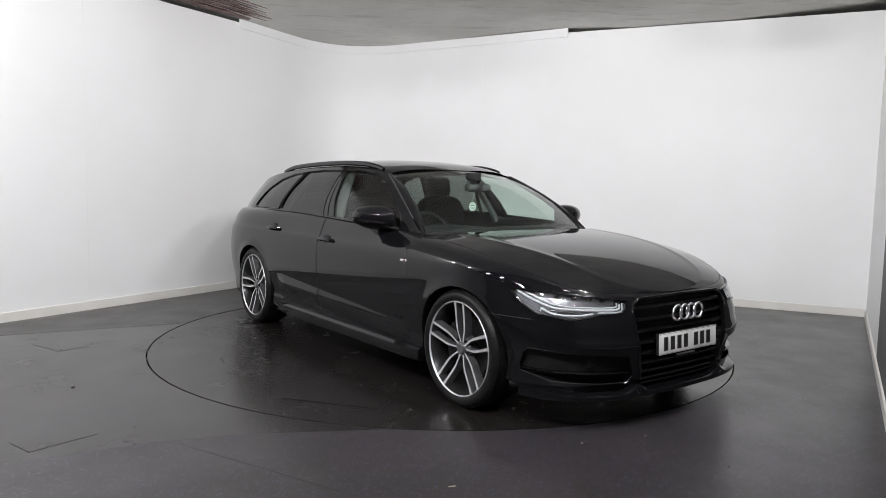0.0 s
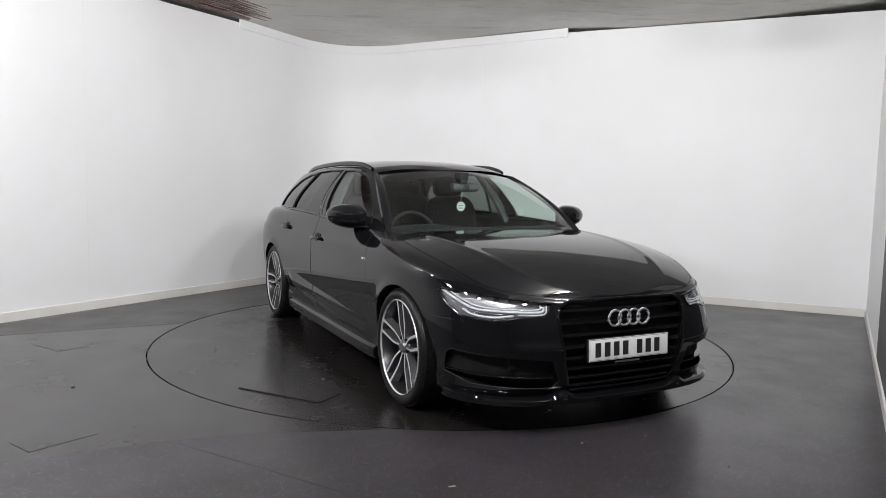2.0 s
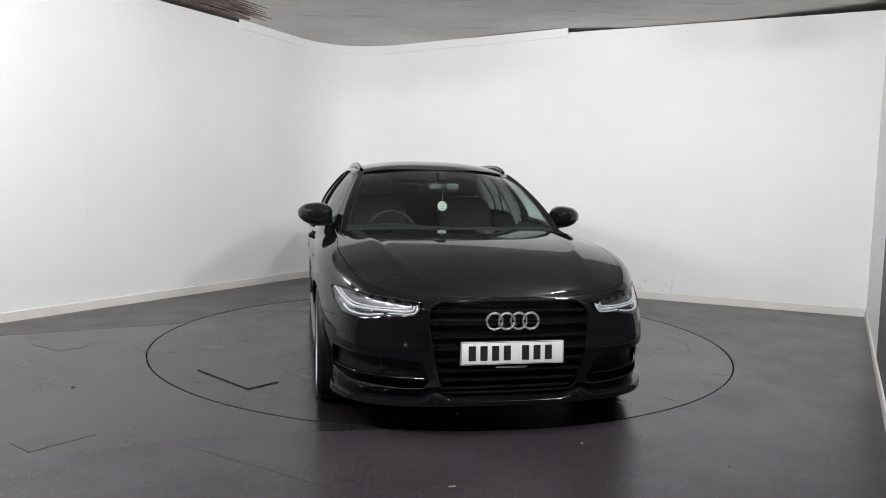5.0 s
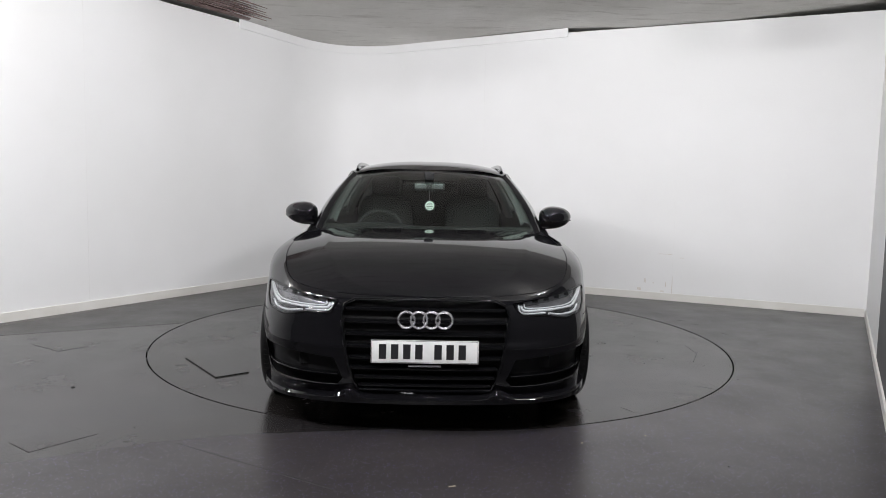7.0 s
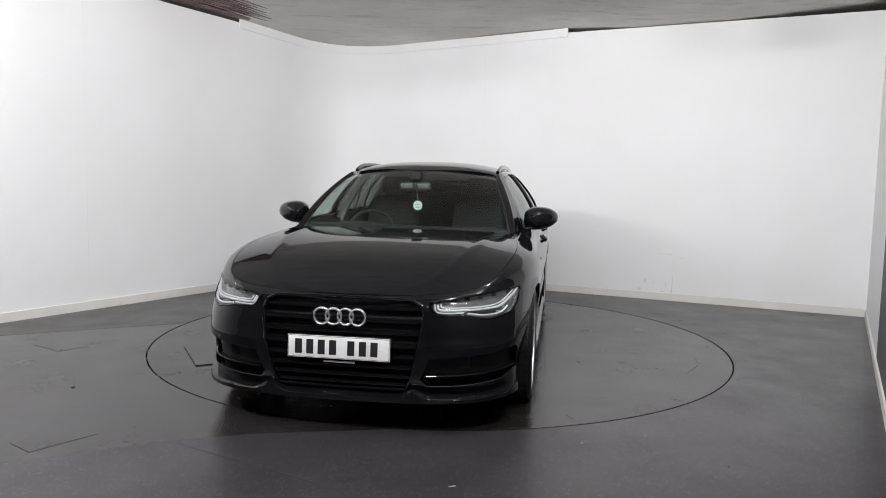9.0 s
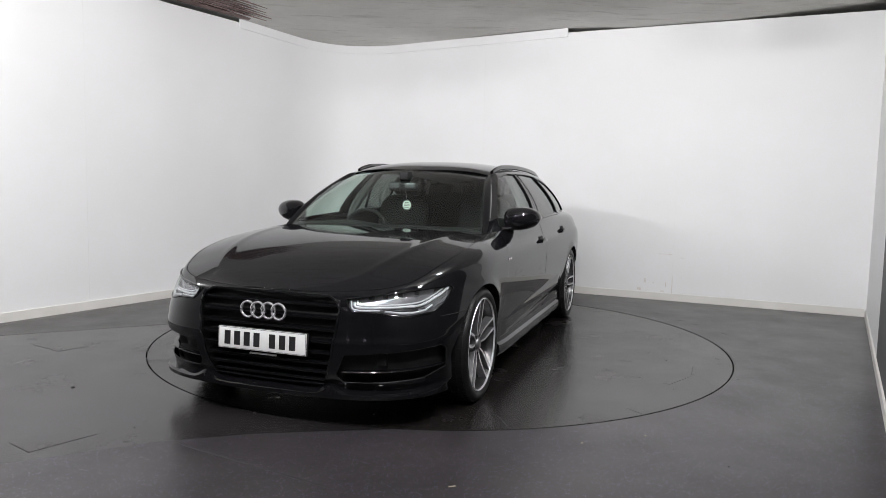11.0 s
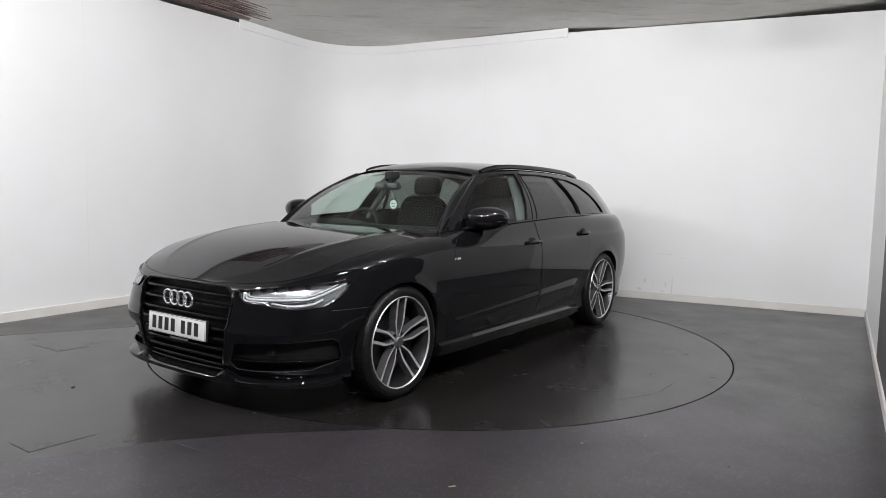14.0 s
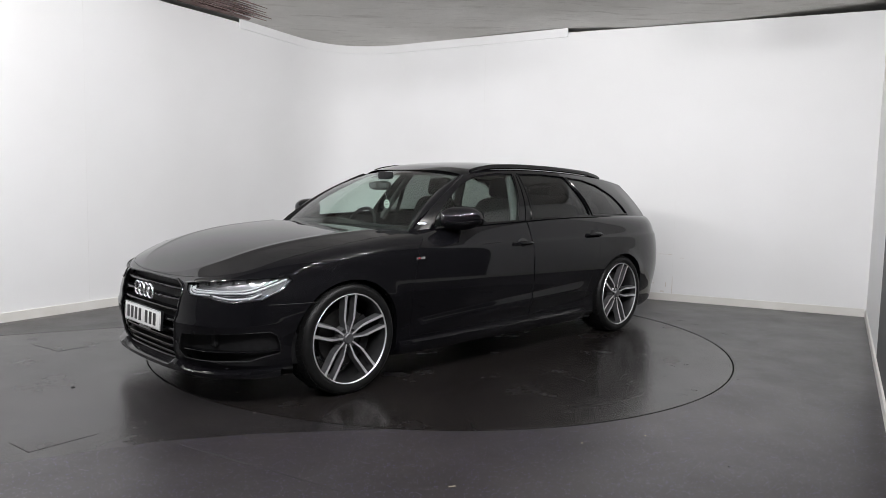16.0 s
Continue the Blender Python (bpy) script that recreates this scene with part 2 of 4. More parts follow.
def build_floor():
    bm = bmesh.new()
    seg = 160
    inner = [bm.verts.new((2.236 * math.cos(2 * math.pi * k / seg), 2.236 * math.sin(2 * math.pi * k / seg), 0)) for k in range(seg)]
    rings = [inner]
    for r in (3.5, 9.5):
        rings.append([bm.verts.new((r * math.cos(2 * math.pi * k / seg), r * math.sin(2 * math.pi * k / seg), 0)) for k in range(seg)])
    low = [bm.verts.new((v.co.x, v.co.y, -0.06)) for v in inner]
    rings.insert(0, low)
    for a, b in zip(rings, rings[1:]):
        for k in range(seg):
            bm.faces.new((a[k], b[k], b[(k + 1) % seg], a[(k + 1) % seg]))
    bm.faces.new(low)
    bmesh.ops.recalc_face_normals(bm, faces=bm.faces[:])
    tagged(part("floor", bm, M_floor), "dark grey safety vinyl floor with blue flecks", "floor", kind="structure")


def sheet(bm, pts, top, low=-0.002):
    """A thin flat piece with the outline pts."""
    lo, hi = [bm.verts.new((*p, low)) for p in pts], [bm.verts.new((*p, top)) for p in pts]
    bm.faces.new(hi)
    n = len(pts)
    for k in range(n):
        bm.faces.new((lo[k], lo[(k + 1) % n], hi[(k + 1) % n], hi[k]))
    bmesh.ops.recalc_face_normals(bm, faces=bm.faces[:])


def streak(bm, p, q, w, top):
    """A thin tapered mark from p to q, uneven along its edges."""
    p, q = Vector(p), Vector(q)
    d = q - p
    n = Vector((-d.y, d.x)).normalized()
    pts = []
    for s in (1, -1):
        for k in range(7):
            t = k / 6 if s > 0 else 1 - k / 6
            pts.append(p + d * t + n * s * w * (0.15 + math.sin(math.pi * t)) * random.uniform(0.5, 1.0))
    sheet(bm, pts, top)


def build_marks(table):
    # far part of the floor, laid with a darker sheet
    bm = bmesh.new()
    arc = [(2.245 * math.cos(radians(a)), 2.245 * math.sin(radians(a))) for a in range(171, 59, -3)]
    sheet(bm, [(-4.02, -0.60)] + arc + [(1.53, 2.63)] + [tuple(p) for p in bend()[::-1]], 0.0012)
    tagged(part("floor_sheet", bm, M_farfloor, smooth=False), "darker vinyl sheet along the far walls", "floor", kind="structure")
    # near part of the floor, laid with a duller flecked sheet
    bm = bmesh.new()
    arc = [(2.245 * math.cos(radians(a)), 2.245 * math.sin(radians(a))) for a in range(-96, 61, 3)]
    sheet(bm, [(-4.2, -4.45), (-3.2, -3.46), (-1.892, -2.775), (-1.35, -2.48), (-0.924, -2.345), (-0.5, -2.275)] + arc + [(1.53, 2.63), (4.27, 1.34), tuple(RIGHT_END)], 0.0011)
    tagged(part("floor_sheet", bm, M_frontfloor, smooth=False), "duller vinyl sheet with blue flecks before the turntable", "floor", kind="structure")
    for p, q, w in (((-0.085, -1.778), (-0.277, -1.737), 0.02), ((0.195, 1.442), (0.208, 1.56), 0.014), ((0.483, 1.38), (0.585, 1.47), 0.016), ((0.135, 1.962), (0.45, 1.95), 0.008), ((0.45, 1.95), (0.75, 1.81), 0.010), ((1.337, 1.608), (1.419, 1.721), 0.014), ((1.80, 1.0), (1.90, 1.06), 0.01)):
        bm = bmesh.new()
        streak(bm, p, q, w * 0.6, 0.0005)
        part("scuff_mark", bm, M_tread_mark, table, "dark tyre scuff")
    bm = bmesh.new()
    for p, q, w in (((2.13, 1.36), (2.21, 1.30), 0.02), ((2.24, 0.98), (2.33, 0.92), 0.02), ((2.33, 0.80), (2.40, 0.72), 0.02), ((2.45, 0.40), (2.49, 0.30), 0.012), ((-1.24, -2.485), (-0.775, -2.755), 0.007), ((-0.775, -2.755), (-0.36, -3.0), 0.007)):
        streak(bm, p, q, w, 0.0018)
    tagged(part("floor_scrape", bm, M_dust, smooth=False), "pale scrapes on the vinyl floor", "floor scrape", kind="structure")
    for x, y, r in ((-2.177, -1.624, 0.013), (1.97, -1.153, 0.008), (1.316, -2.64, 0.006)):
        bm = bmesh.new()
        bmesh.ops.create_cone(bm, cap_ends=True, segments=16, radius1=r, radius2=r * 0.7, depth=0.004, matrix=pose(x, y, 0.002))
        tagged(part("floor_plug", bm, M_seam), "small black plug in the vinyl floor", "floor plug", "plugs in the floor")
    for x, y, a, l in ((0.06, -2.912, 20, 0.03), (1.046, -2.257, 50, 0.012), (0.702, -2.379, 0, 0.010)):
        bm = bmesh.new()
        box(bm, -l / 2, l / 2, -0.0025, 0.0025, 0.0, 0.004)
        ob = part("splinter", bm, M_chip, smooth=False)
        ob.matrix_basis = pose(x, y, 0.0, 0, 0, a)
        tagged(ob, "tiny pale splinter lying on the dark floor", "splinter", "bits on the floor")
    # marks on the walls
    bm = bmesh.new()
    nb = Vector((BACK_DIR.y, -BACK_DIR.x))

    def mark(along, z, w, h):
        a = CORNER + BACK_DIR * along
        o = [(a + nb * 0.0009), (a + BACK_DIR * w + nb * 0.0009)]
        vs = [bm.verts.new((*o[0], z)), bm.verts.new((*o[1], z - h * 0.2)), bm.verts.new((*(o[1] - BACK_DIR * w * 0.2), z + h)), bm.verts.new((*(o[0] + BACK_DIR * w * 0.15), z + h * 0.8))]
        bm.faces.new(vs)
    for x, z, w, h in ((2.42, 0.519, 0.17, 0.005), (2.64, 0.485, 0.05, 0.006), (2.23, 0.10, 0.05, 0.03), (2.30, 0.19, 0.02, 0.05), (2.385, 0.184, 0.018, 0.012), (2.51, 0.16, 0.012, 0.05), (2.46, 0.092, 0.05, 0.018), (2.574, 0.085, 0.010, 0.20), (3.20, 2.95, 0.03, 0.025), (3.255, 2.96, 0.025, 0.02), (3.834, 2.91, 0.018, 0.018)):
        mark((x - CORNER.x) / BACK_DIR.x, z, w, h)
    tagged(part("wall_scuff", bm, M_rust, smooth=False), "brown scuffs on the white wall", "wall scuff", kind="structure")


def build_cover(points, name, text, mat, parent=None, z=0.0, lift=0.004):
    """A four-sided access plate, a little proud, over a wider dark joint."""
    c = sum((Vector(p) for p in points), Vector((0, 0))) / 4
    plate = tagged(new(name), text, "floor cover") if parent is None else new(name)
    if parent is not None:
        plate.parent = parent
        plate["label"] = text
    plate.location = (c.x, c.y, z)
    for nm, grow, top, m in (("cover_joint", 0.0025 if parent is None else 0.008, 0.0012, M_tread_mark if parent is None else M_seam), ("cover_plate", 0.0, lift, mat)):
        bm = bmesh.new()
        vs = []
        for p in points:
            d = Vector(p) - c
            d = d + d.normalized() * grow
            vs.append(d)
        lo, hi = [bm.verts.new((v.x, v.y, -0.002)) for v in vs], [bm.verts.new((v.x, v.y, top)) for v in vs]
        bm.faces.new(hi)
        for k in range(4):
            bm.faces.new((lo[k], lo[(k + 1) % 4], hi[(k + 1) % 4], hi[k]))
        bmesh.ops.recalc_face_normals(bm, faces=bm.faces[:])
        part(nm, bm, m, plate)
    return plate


def build_turntable():
    table = tagged(new("turntable"), "round dark vinyl-covered turntable flush with the floor", "turntable")
    bm = bmesh.new()
    seg = 160
    rows = []
    for r, z in ((R_DISC, -0.05), (R_DISC, -0.001), (R_DISC - 0.002, 0.0), (0.6, 0.0)):
        rows.append([bm.verts.new((r * math.cos(2 * math.pi * k / seg), r * math.sin(2 * math.pi * k / seg), z)) for k in range(seg)])
    for a, b in zip(rows, rows[1:]):
        for k in range(seg):
            bm.faces.new((a[k], a[(k + 1) % seg], b[(k + 1) % seg], b[k]))
    bm.faces.new(rows[-1])
    part("disc", bm, M_disc, table, smooth=False)
    turn = Matrix.Rotation(radians(89.0), 2)
    build_cover([turn @ Vector(p) for p in ((-1.77, -0.889), (-1.56, -0.805), (-1.242, -1.223), (-1.412, -1.36))], "access_cover", "dark raised access plate", M_cover, table, 0.0, 0.007)
    return table


def build_ceiling():
    bm = bmesh.new()
    rows = []
    for i in range(121):
        row = []
        for j in range(91):
            x, y = -9 + 18 * i / 120, LOW_END + (7.5 - LOW_END) * j / 90
            z = 0.004 * noise.noise((x * 0.7, y * 0.7, 3.0))
            far = (Vector((x, y)) - CORNER)
            z -= sag(Vector((x, y)))
            along = far.dot(BACK_DIR)
            z += float(np.interp(along, (0, 3.05, 3.25, 3.9, 4.95, 5.4, 6.4, 8), (3.088, 3.088, 3.078, 3.040, 3.040, 3.062, 3.12, 3.12)))
            row.append(bm.verts.new((x, y, z)))
        rows.append(row)
    for a, b in zip(rows, rows[1:]):
        for k in range(90):
            bm.faces.new((a[k], b[k], b[k + 1], a[k + 1]))
    ret = bmesh.ops.extrude_face_region(bm, geom=bm.faces[:])
    for v in ret["geom"]:
        if isinstance(v, bmesh.types.BMVert):
            v.co.z += 0.12
    bmesh.ops.recalc_face_normals(bm, faces=bm.faces[:])
    tagged(part("ceiling", bm, M_ceil), "stained grey plaster ceiling", "ceiling", kind="structure")
    # higher ceiling added out of view, near black to darken reflections in paint and glass
    bm = bmesh.new()
    box(bm, -9, 9, -9, LOW_END, 3.45, 3.55)
    box(bm, -9, 9, LOW_END - 0.08, LOW_END - 0.003, 3.04, 3.448)
    tagged(part("ceiling_high", bm, M_highceil, smooth=False), "unseen higher ceiling added behind the viewpoint, dark for the car's reflections", "ceiling", kind="structure")
    # brown boards along the top of the left wall
    n = Vector((LEFT_DIR.y, -LEFT_DIR.x))
    for k, (o, w, z, far) in enumerate(((0.03, 0.16, 3.068, 0.70), (0.21, 0.05, 3.062, 0.85), (0.28, 0.03, 3.066, 1.0), (0.33, 0.06, 3.062, 1.1), (0.41, 0.03, 3.066, 1.3), (0.47, 0.05, 3.068, 1.65), (0.55, 0.02, 3.07, 1.8), (0.62, 0.04, 3.069, 1.95))):
        a, b = CORNER - LEFT_DIR * far, CORNER - LEFT_DIR * 3.15
        bm = bmesh.new()
        pts = [(*(a + n * (o + 0.01)), z), (*(b + n * o), z), (*(b + n * (o + w)), z), (*(a + n * (o + w * 0.5)), z)]
        lo, hi = [bm.verts.new(p) for p in pts], [bm.verts.new((p[0], p[1], p[2] + 0.012)) for p in pts]
        bm.faces.new(lo)
        bm.faces.new(hi)
        for i in range(4):
            bm.faces.new((lo[i], lo[(i + 1) % 4], hi[(i + 1) % 4], hi[i]))
        bmesh.ops.recalc_face_normals(bm, faces=bm.faces[:])
        tagged(part("ceiling_board", bm, M_brown, smooth=False), "narrow red-brown board under the ceiling edge", "ceiling board", "brown boards along the ceiling edge")


def build_floodlight():
    lamp = tagged(new("led_floodlight"), "small black LED floodlight fixed under the ceiling", "floodlight", "floodlights under the ceiling")
    bm = bmesh.new()
    box(bm, -0.19, 0.19, -0.08, 0.08, 0.0, 0.04)
    bevel_edges = bm.edges[:]
    bmesh.ops.bevel(bm, geom=bevel_edges, offset=0.006, segments=2, affect="EDGES")
    part("lamp_body", bm, M_lampmetal, lamp)
    bm = bmesh.new()
    box(bm, -0.02, 0.02, 0.02, 0.06, 0.04, 0.16)
    part("lamp_bracket", bm, M_lampmetal, lamp)
    for k in (-1, 0, 1):
        bm = bmesh.new()
        box(bm, 0.115 * k - 0.03, 0.115 * k + 0.03, -0.03, 0.03, -0.005, 0.001)
        part("led_strip", bm, M_led, lamp)
    return lamp

def build_spotlight():
    """A small twin spotlight for the space round the camera; it hangs by a stem from the ceiling."""
    spot = tagged(new("twin_spotlight"), "small black twin LED spotlight on a thin stem", "spotlight", "twin spotlights behind the viewpoint")
    bm = bmesh.new()
    box(bm, -0.09, 0.09, -0.03, 0.03, 0.0, 0.05)
    bmesh.ops.bevel(bm, geom=bm.edges[:], offset=0.006, segments=2, affect="EDGES")
    part("lamp_body", bm, M_lampmetal, spot)
    for k in (-1, 1):
        bm = bmesh.new()
        bmesh.ops.create_cone(bm, cap_ends=True, segments=20, radius1=0.026, radius2=0.026, depth=0.006, matrix=pose(0.05 * k, 0, -0.002))
        part("led_lens", bm, M_spot, spot)
    return spot


build_walls()
build_floor()
turntable = build_turntable()
build_ceiling()
build_marks(turntable)
build_cover(((-3.023, -0.564), (-2.901, -0.397), (-2.602, -0.581), (-2.731, -0.755)), "access_cover", "dark vinyl access cover let into the floor", M_floor, None, 0.0, 0.0016)
build_cover(((-2.01, -2.522), (-1.869, -2.283), (-1.663, -2.386), (-1.852, -2.635)), "access_cover", "dark vinyl access cover let into the floor", M_floor, None, 0.0, 0.0016)
spot = build_spotlight()
for k, (x, y, z) in enumerate(SPOTS):
    m = look((x, y, z), (0, 0, 0.6))
    if k:
        copy_thing(spot, m)
    bm = bmesh.new()
    box(bm, x - 0.008, x + 0.008, y - 0.008, y + 0.008, z + 0.02, 3.46)
    tagged(part("spotlight_stem", bm, M_lampmetal), "thin black stem holding a spotlight", "stem", "spotlight stems")
spot.matrix_basis = look(SPOTS[0], (0, 0, 0.6))
first = build_floodlight()
for k, (x, y, a) in enumerate(LAMP_SPOTS):
    if k:
        copy_thing(first, look((x, y, LAMP_Z), aim(x)))
first.matrix_basis = look((LAMP_SPOTS[0][0], LAMP_SPOTS[0][1], LAMP_Z), aim(LAMP_SPOTS[0][0]))
for x, y, a in LAMP_SPOTS:
    bm = bmesh.new()
    box(bm, x - 0.02, x + 0.02, y - 0.10, y - 0.06, 2.98, 3.05 if y > LOW_END else 3.46)
    tagged(part("lamp_hanger", bm, M_lampmetal, smooth=False), "dark metal hanger between ceiling and floodlight", "lamp hanger", "lamp hangers under the ceiling")
# ---- car: curves that shape the body ----
def spline(*pts):
    """A smooth curve through (x, y) pairs, in rising x."""
    xs, ys = [p[0] for p in pts], [p[1] for p in pts]
    n = len(xs)
    ms = []
    for i in range(n):
        a, b = max(i - 1, 0), min(i + 1, n - 1)
        ms.append((ys[b] - ys[a]) / (xs[b] - xs[a]))

    def f(x):
        x = min(max(x, xs[0]), xs[-1])
        i = max(k for k in range(n - 1) if xs[k] <= x)
        h = xs[i + 1] - xs[i]
        t = (x - xs[i]) / h
        return ((1 + 2 * t) * (1 - t) ** 2 * ys[i] + t * (1 - t) ** 2 * h * ms[i] + t * t * (3 - 2 * t) * ys[i + 1] + t * t * (t - 1) * h * ms[i + 1])
    return f


def path3(*pts):
    """A smooth curve in space through points, by its share of the length, 0 to 1."""
    d = [0.0]
    for a, b in zip(pts, pts[1:]):
        d.append(d[-1] + (Vector(b) - Vector(a)).length)
    fs = [spline(*[(k / d[-1], p[i]) for k, p in zip(d, pts)]) for i in range(3)]
    return lambda t: Vector([f(t) for f in fs])


X_F, X_R = 1.2, -1.2
AXLES = (1.456, -1.456)
half_width = spline((0.15, 0.84), (0.20, 0.884), (0.26, 0.890), (0.33, 0.890), (0.42, 0.907), (0.55, 0.928), (0.68, 0.936), (0.77, 0.935), (0.825, 0.927), (0.86, 0.908), (0.94, 0.882), (1.0, 0.862))
nose_x = spline((0.15, 2.20), (0.22, 2.25), (0.30, 2.285), (0.42, 2.299), (0.455, 2.303), (0.49, 2.2915), (0.55, 2.285), (0.65, 2.262), (0.72, 2.235))
tail_x = spline((0.15, 2.38), (0.25, 2.47), (0.45, 2.51), (0.65, 2.49), (0.80, 2.45), (0.95, 2.42))
edge_y = spline((-1.2, 0.838), (-0.8, 0.852), (-0.3, 0.858), (0.3, 0.852), (0.6, 0.825), (0.85, 0.775), (1.05, 0.785), (1.2, 0.793))
edge_z = spline((-1.2, 1.002), (-0.7, 1.000), (-0.3, 0.988), (0.24, 0.968), (0.6, 0.950), (0.85, 0.935), (1.05, 0.920), (1.2, 0.908))
front_edge = path3((1.2, 0.793, 0.908), (1.5, 0.808, 0.872), (1.8, 0.774, 0.816), (2.0, 0.710, 0.752), (2.10, 0.618, 0.722), (2.17, 0.47, 0.703), (2.222, 0.22, 0.692), (2.235, 0, 0.69))
rear_edge = path3((-1.2, 0.838, 1.002), (-1.8, 0.79, 0.998), (-2.19, 0.70, 0.985), (-2.34, 0.42, 0.975), (-2.38, 0, 0.97))


def rounded_end(tip, width, start, n, m, count):
    """Half of a rounded end in plan, from the flank to the middle, in even steps."""
    a = np.linspace(0, math.pi / 2, 400)
    xs, ys = start + (tip - start) * np.sin(a) ** (2 / n), width * np.cos(a) ** (2 / m)
    d = np.concatenate([[0], np.cumsum(np.hypot(np.diff(xs), np.diff(ys)))])
    t = np.linspace(0, d[-1], count)
    return list(zip(np.interp(t, d, xs), np.interp(t, d, ys)))


N_FRONT, N_SIDE, N_REAR, N_LOW, N_TOP = 104, 136, 60, 70, 10


nose_n = spline((0.15, 3.9), (0.45, 3.9), (0.60, 3.0), (0.72, 2.38), (0.95, 2.4))


def plan(z):
    """One level of the body, from the middle of the tail along the flank to the middle of the nose."""
    w = half_width(z)
    rear = [(-x, y) for x, y in rounded_end(tail_x(z), w, -X_R, 4.0, 4.0, N_REAR)][::-1]
    side = [(X_R + (X_F - X_R) * k / N_SIDE, w) for k in range(1, N_SIDE)]
    front = rounded_end(nose_x(z), w, X_F, nose_n(z), 3.6, N_FRONT)
    return rear + side + front


def top_edge(k):
    if k < N_REAR:
        return rear_edge(1 - k / (N_REAR - 1))
    if k < N_REAR + N_SIDE - 1:
        x = X_R + (X_F - X_R) * (k - N_REAR + 1) / N_SIDE
        return Vector((x, edge_y(x), edge_z(x)))
    return front_edge((k - N_REAR - N_SIDE + 1) / (N_FRONT - 1))


LEVELS = np.linspace(0.15, 0.93, 118)
PLANS = [plan(z) for z in LEVELS]


def at_level(k, z):
    f = (z - LEVELS[0]) / (LEVELS[1] - LEVELS[0])
    i = min(max(int(f), 0), len(LEVELS) - 2)
    f -= i
    a, b = PLANS[i][k], PLANS[i + 1][k]
    return Vector((a[0] + (b[0] - a[0]) * f, a[1] + (b[1] - a[1]) * f, z))


def grid(bm, rows):
    vs = [[bm.verts.new(p) for p in r] for r in rows]
    for a, b in zip(vs, vs[1:]):
        for i in range(len(a) - 1):
            bm.faces.new((a[i], a[i + 1], b[i + 1], b[i]))
    return vs


def sill_ridge(x, z):
    """The crease low on the doors, which climbs towards the tail."""
    fade = min(1, max(0, (1.02 - x) / 0.15)) * min(1, max(0, (x + 0.98) / 0.15))
    d = z - (0.315 + 0.095 * (0.96 - x) / 1.82)
    if d > 0:
        return 0.016 * fade * max(0.0, 1 - (d / 0.075) ** 1.6)
    return 0.016 * fade * math.exp(-(d / 0.05) ** 2)


def arch_flare(x, z):
    """The wings swell a little round the wheel arches."""
    out = 0.0
    for ax in AXLES:
        fade = min(1.0, max(0.0, (z - 0.42) / 0.15)) * (1.0 if x < ax else max(0.0, 1 - (x - ax) / 0.3))
        out += 0.009 * fade * math.exp(-((math.hypot(x - ax, z - 0.31) - 0.374) / 0.04) ** 2)
    return out


def shell_rows(inset=0.0, low=0.165):
    rows = [[] for _ in range(N_LOW + N_TOP)]
    for k in range(N_REAR + N_SIDE - 1 + N_FRONT):
        e = top_edge(k)
        z_s = e.z - 0.115
        for j in range(N_LOW):
            rows[j].append(at_level(k, low + (z_s - low) * j / (N_LOW - 1)))
        q = at_level(k, z_s)
        c = at_level(k, z_s + 0.02)
        c = q + (c - q) * 4.3
        c.z = e.z - 0.022
        for j in range(N_TOP):
            t = (j + 1) / N_TOP
            rows[N_LOW + j].append(q * (1 - t) ** 2 + c * 2 * t * (1 - t) + e * t * t)
    for r in rows[:N_LOW]:
        for p in r:
            p.y += sill_ridge(p.x, p.z) + arch_flare(p.x, p.z)
    if inset:
        for r in rows:
            for p in r:
                p.y = max(p.y - inset, 0)
                p.x -= math.copysign(inset * min(1, max(0, (abs(p.x) - 1.9) / 0.2)), p.x)
                p.z -= inset * 0.3
    return rows


def near(poly, a, b):
    """The point of a closed outline nearest to (a, b), and how far off it is."""
    best = None
    for (ax, ay), (bx, by) in zip(poly, poly[1:] + poly[:1]):
        dx, dy = bx - ax, by - ay
        t = min(max(((a - ax) * dx + (b - ay) * dy) / (dx * dx + dy * dy), 0), 1)
        px, py = ax + t * dx, ay + t * dy
        d = math.hypot(a - px, b - py)
        if best is None or d < best[0]:
            best = (d, px, py)
    return best


def within(poly, a, b):
    odd = False
    for (ax, ay), (bx, by) in zip(poly, poly[1:] + poly[:1]):
        if (ay > b) != (by > b) and a < ax + (b - ay) / (by - ay) * (bx - ax):
            odd = not odd
    return odd


def trim(bm, poly, axes=(0, 2), keep_inside=False, where=None, reach=0.03):
    """Cut an outline out of a sheet (or keep it alone); the new border is drawn onto the outline, along the sheet."""
    i, j = axes
    o = 3 - i - j
    bm.normal_update()
    old = {v for e in bm.edges if e.is_boundary for v in e.verts}
    lo_a, hi_a = min(p[0] for p in poly), max(p[0] for p in poly)
    lo_b, hi_b = min(p[1] for p in poly), max(p[1] for p in poly)
    dead = []
    for f in bm.faces:
        c = f.calc_center_median()
        ins = lo_a < c[i] < hi_a and lo_b < c[j] < hi_b and (where is None or where(c)) and within(poly, c[i], c[j])
        if ins != keep_inside:
            dead.append(f)
    bmesh.ops.delete(bm, geom=dead, context="FACES")
    moves = []
    for v in {v for e in bm.edges if e.is_boundary for v in e.verts} - old:
        d, a, b = near(poly, v.co[i], v.co[j])
        if d < reach:
            n = v.normal
            da, db = a - v.co[i], b - v.co[j]
            dn = -(n[i] * da + n[j] * db) / n[o] if abs(n[o]) > 0.2 else 0
            moves.append((v, a, b, max(-0.02, min(0.02, dn))))
    for v, a, b, dn in moves:
        v.co[i], v.co[j] = a, b
        v.co[o] += dn


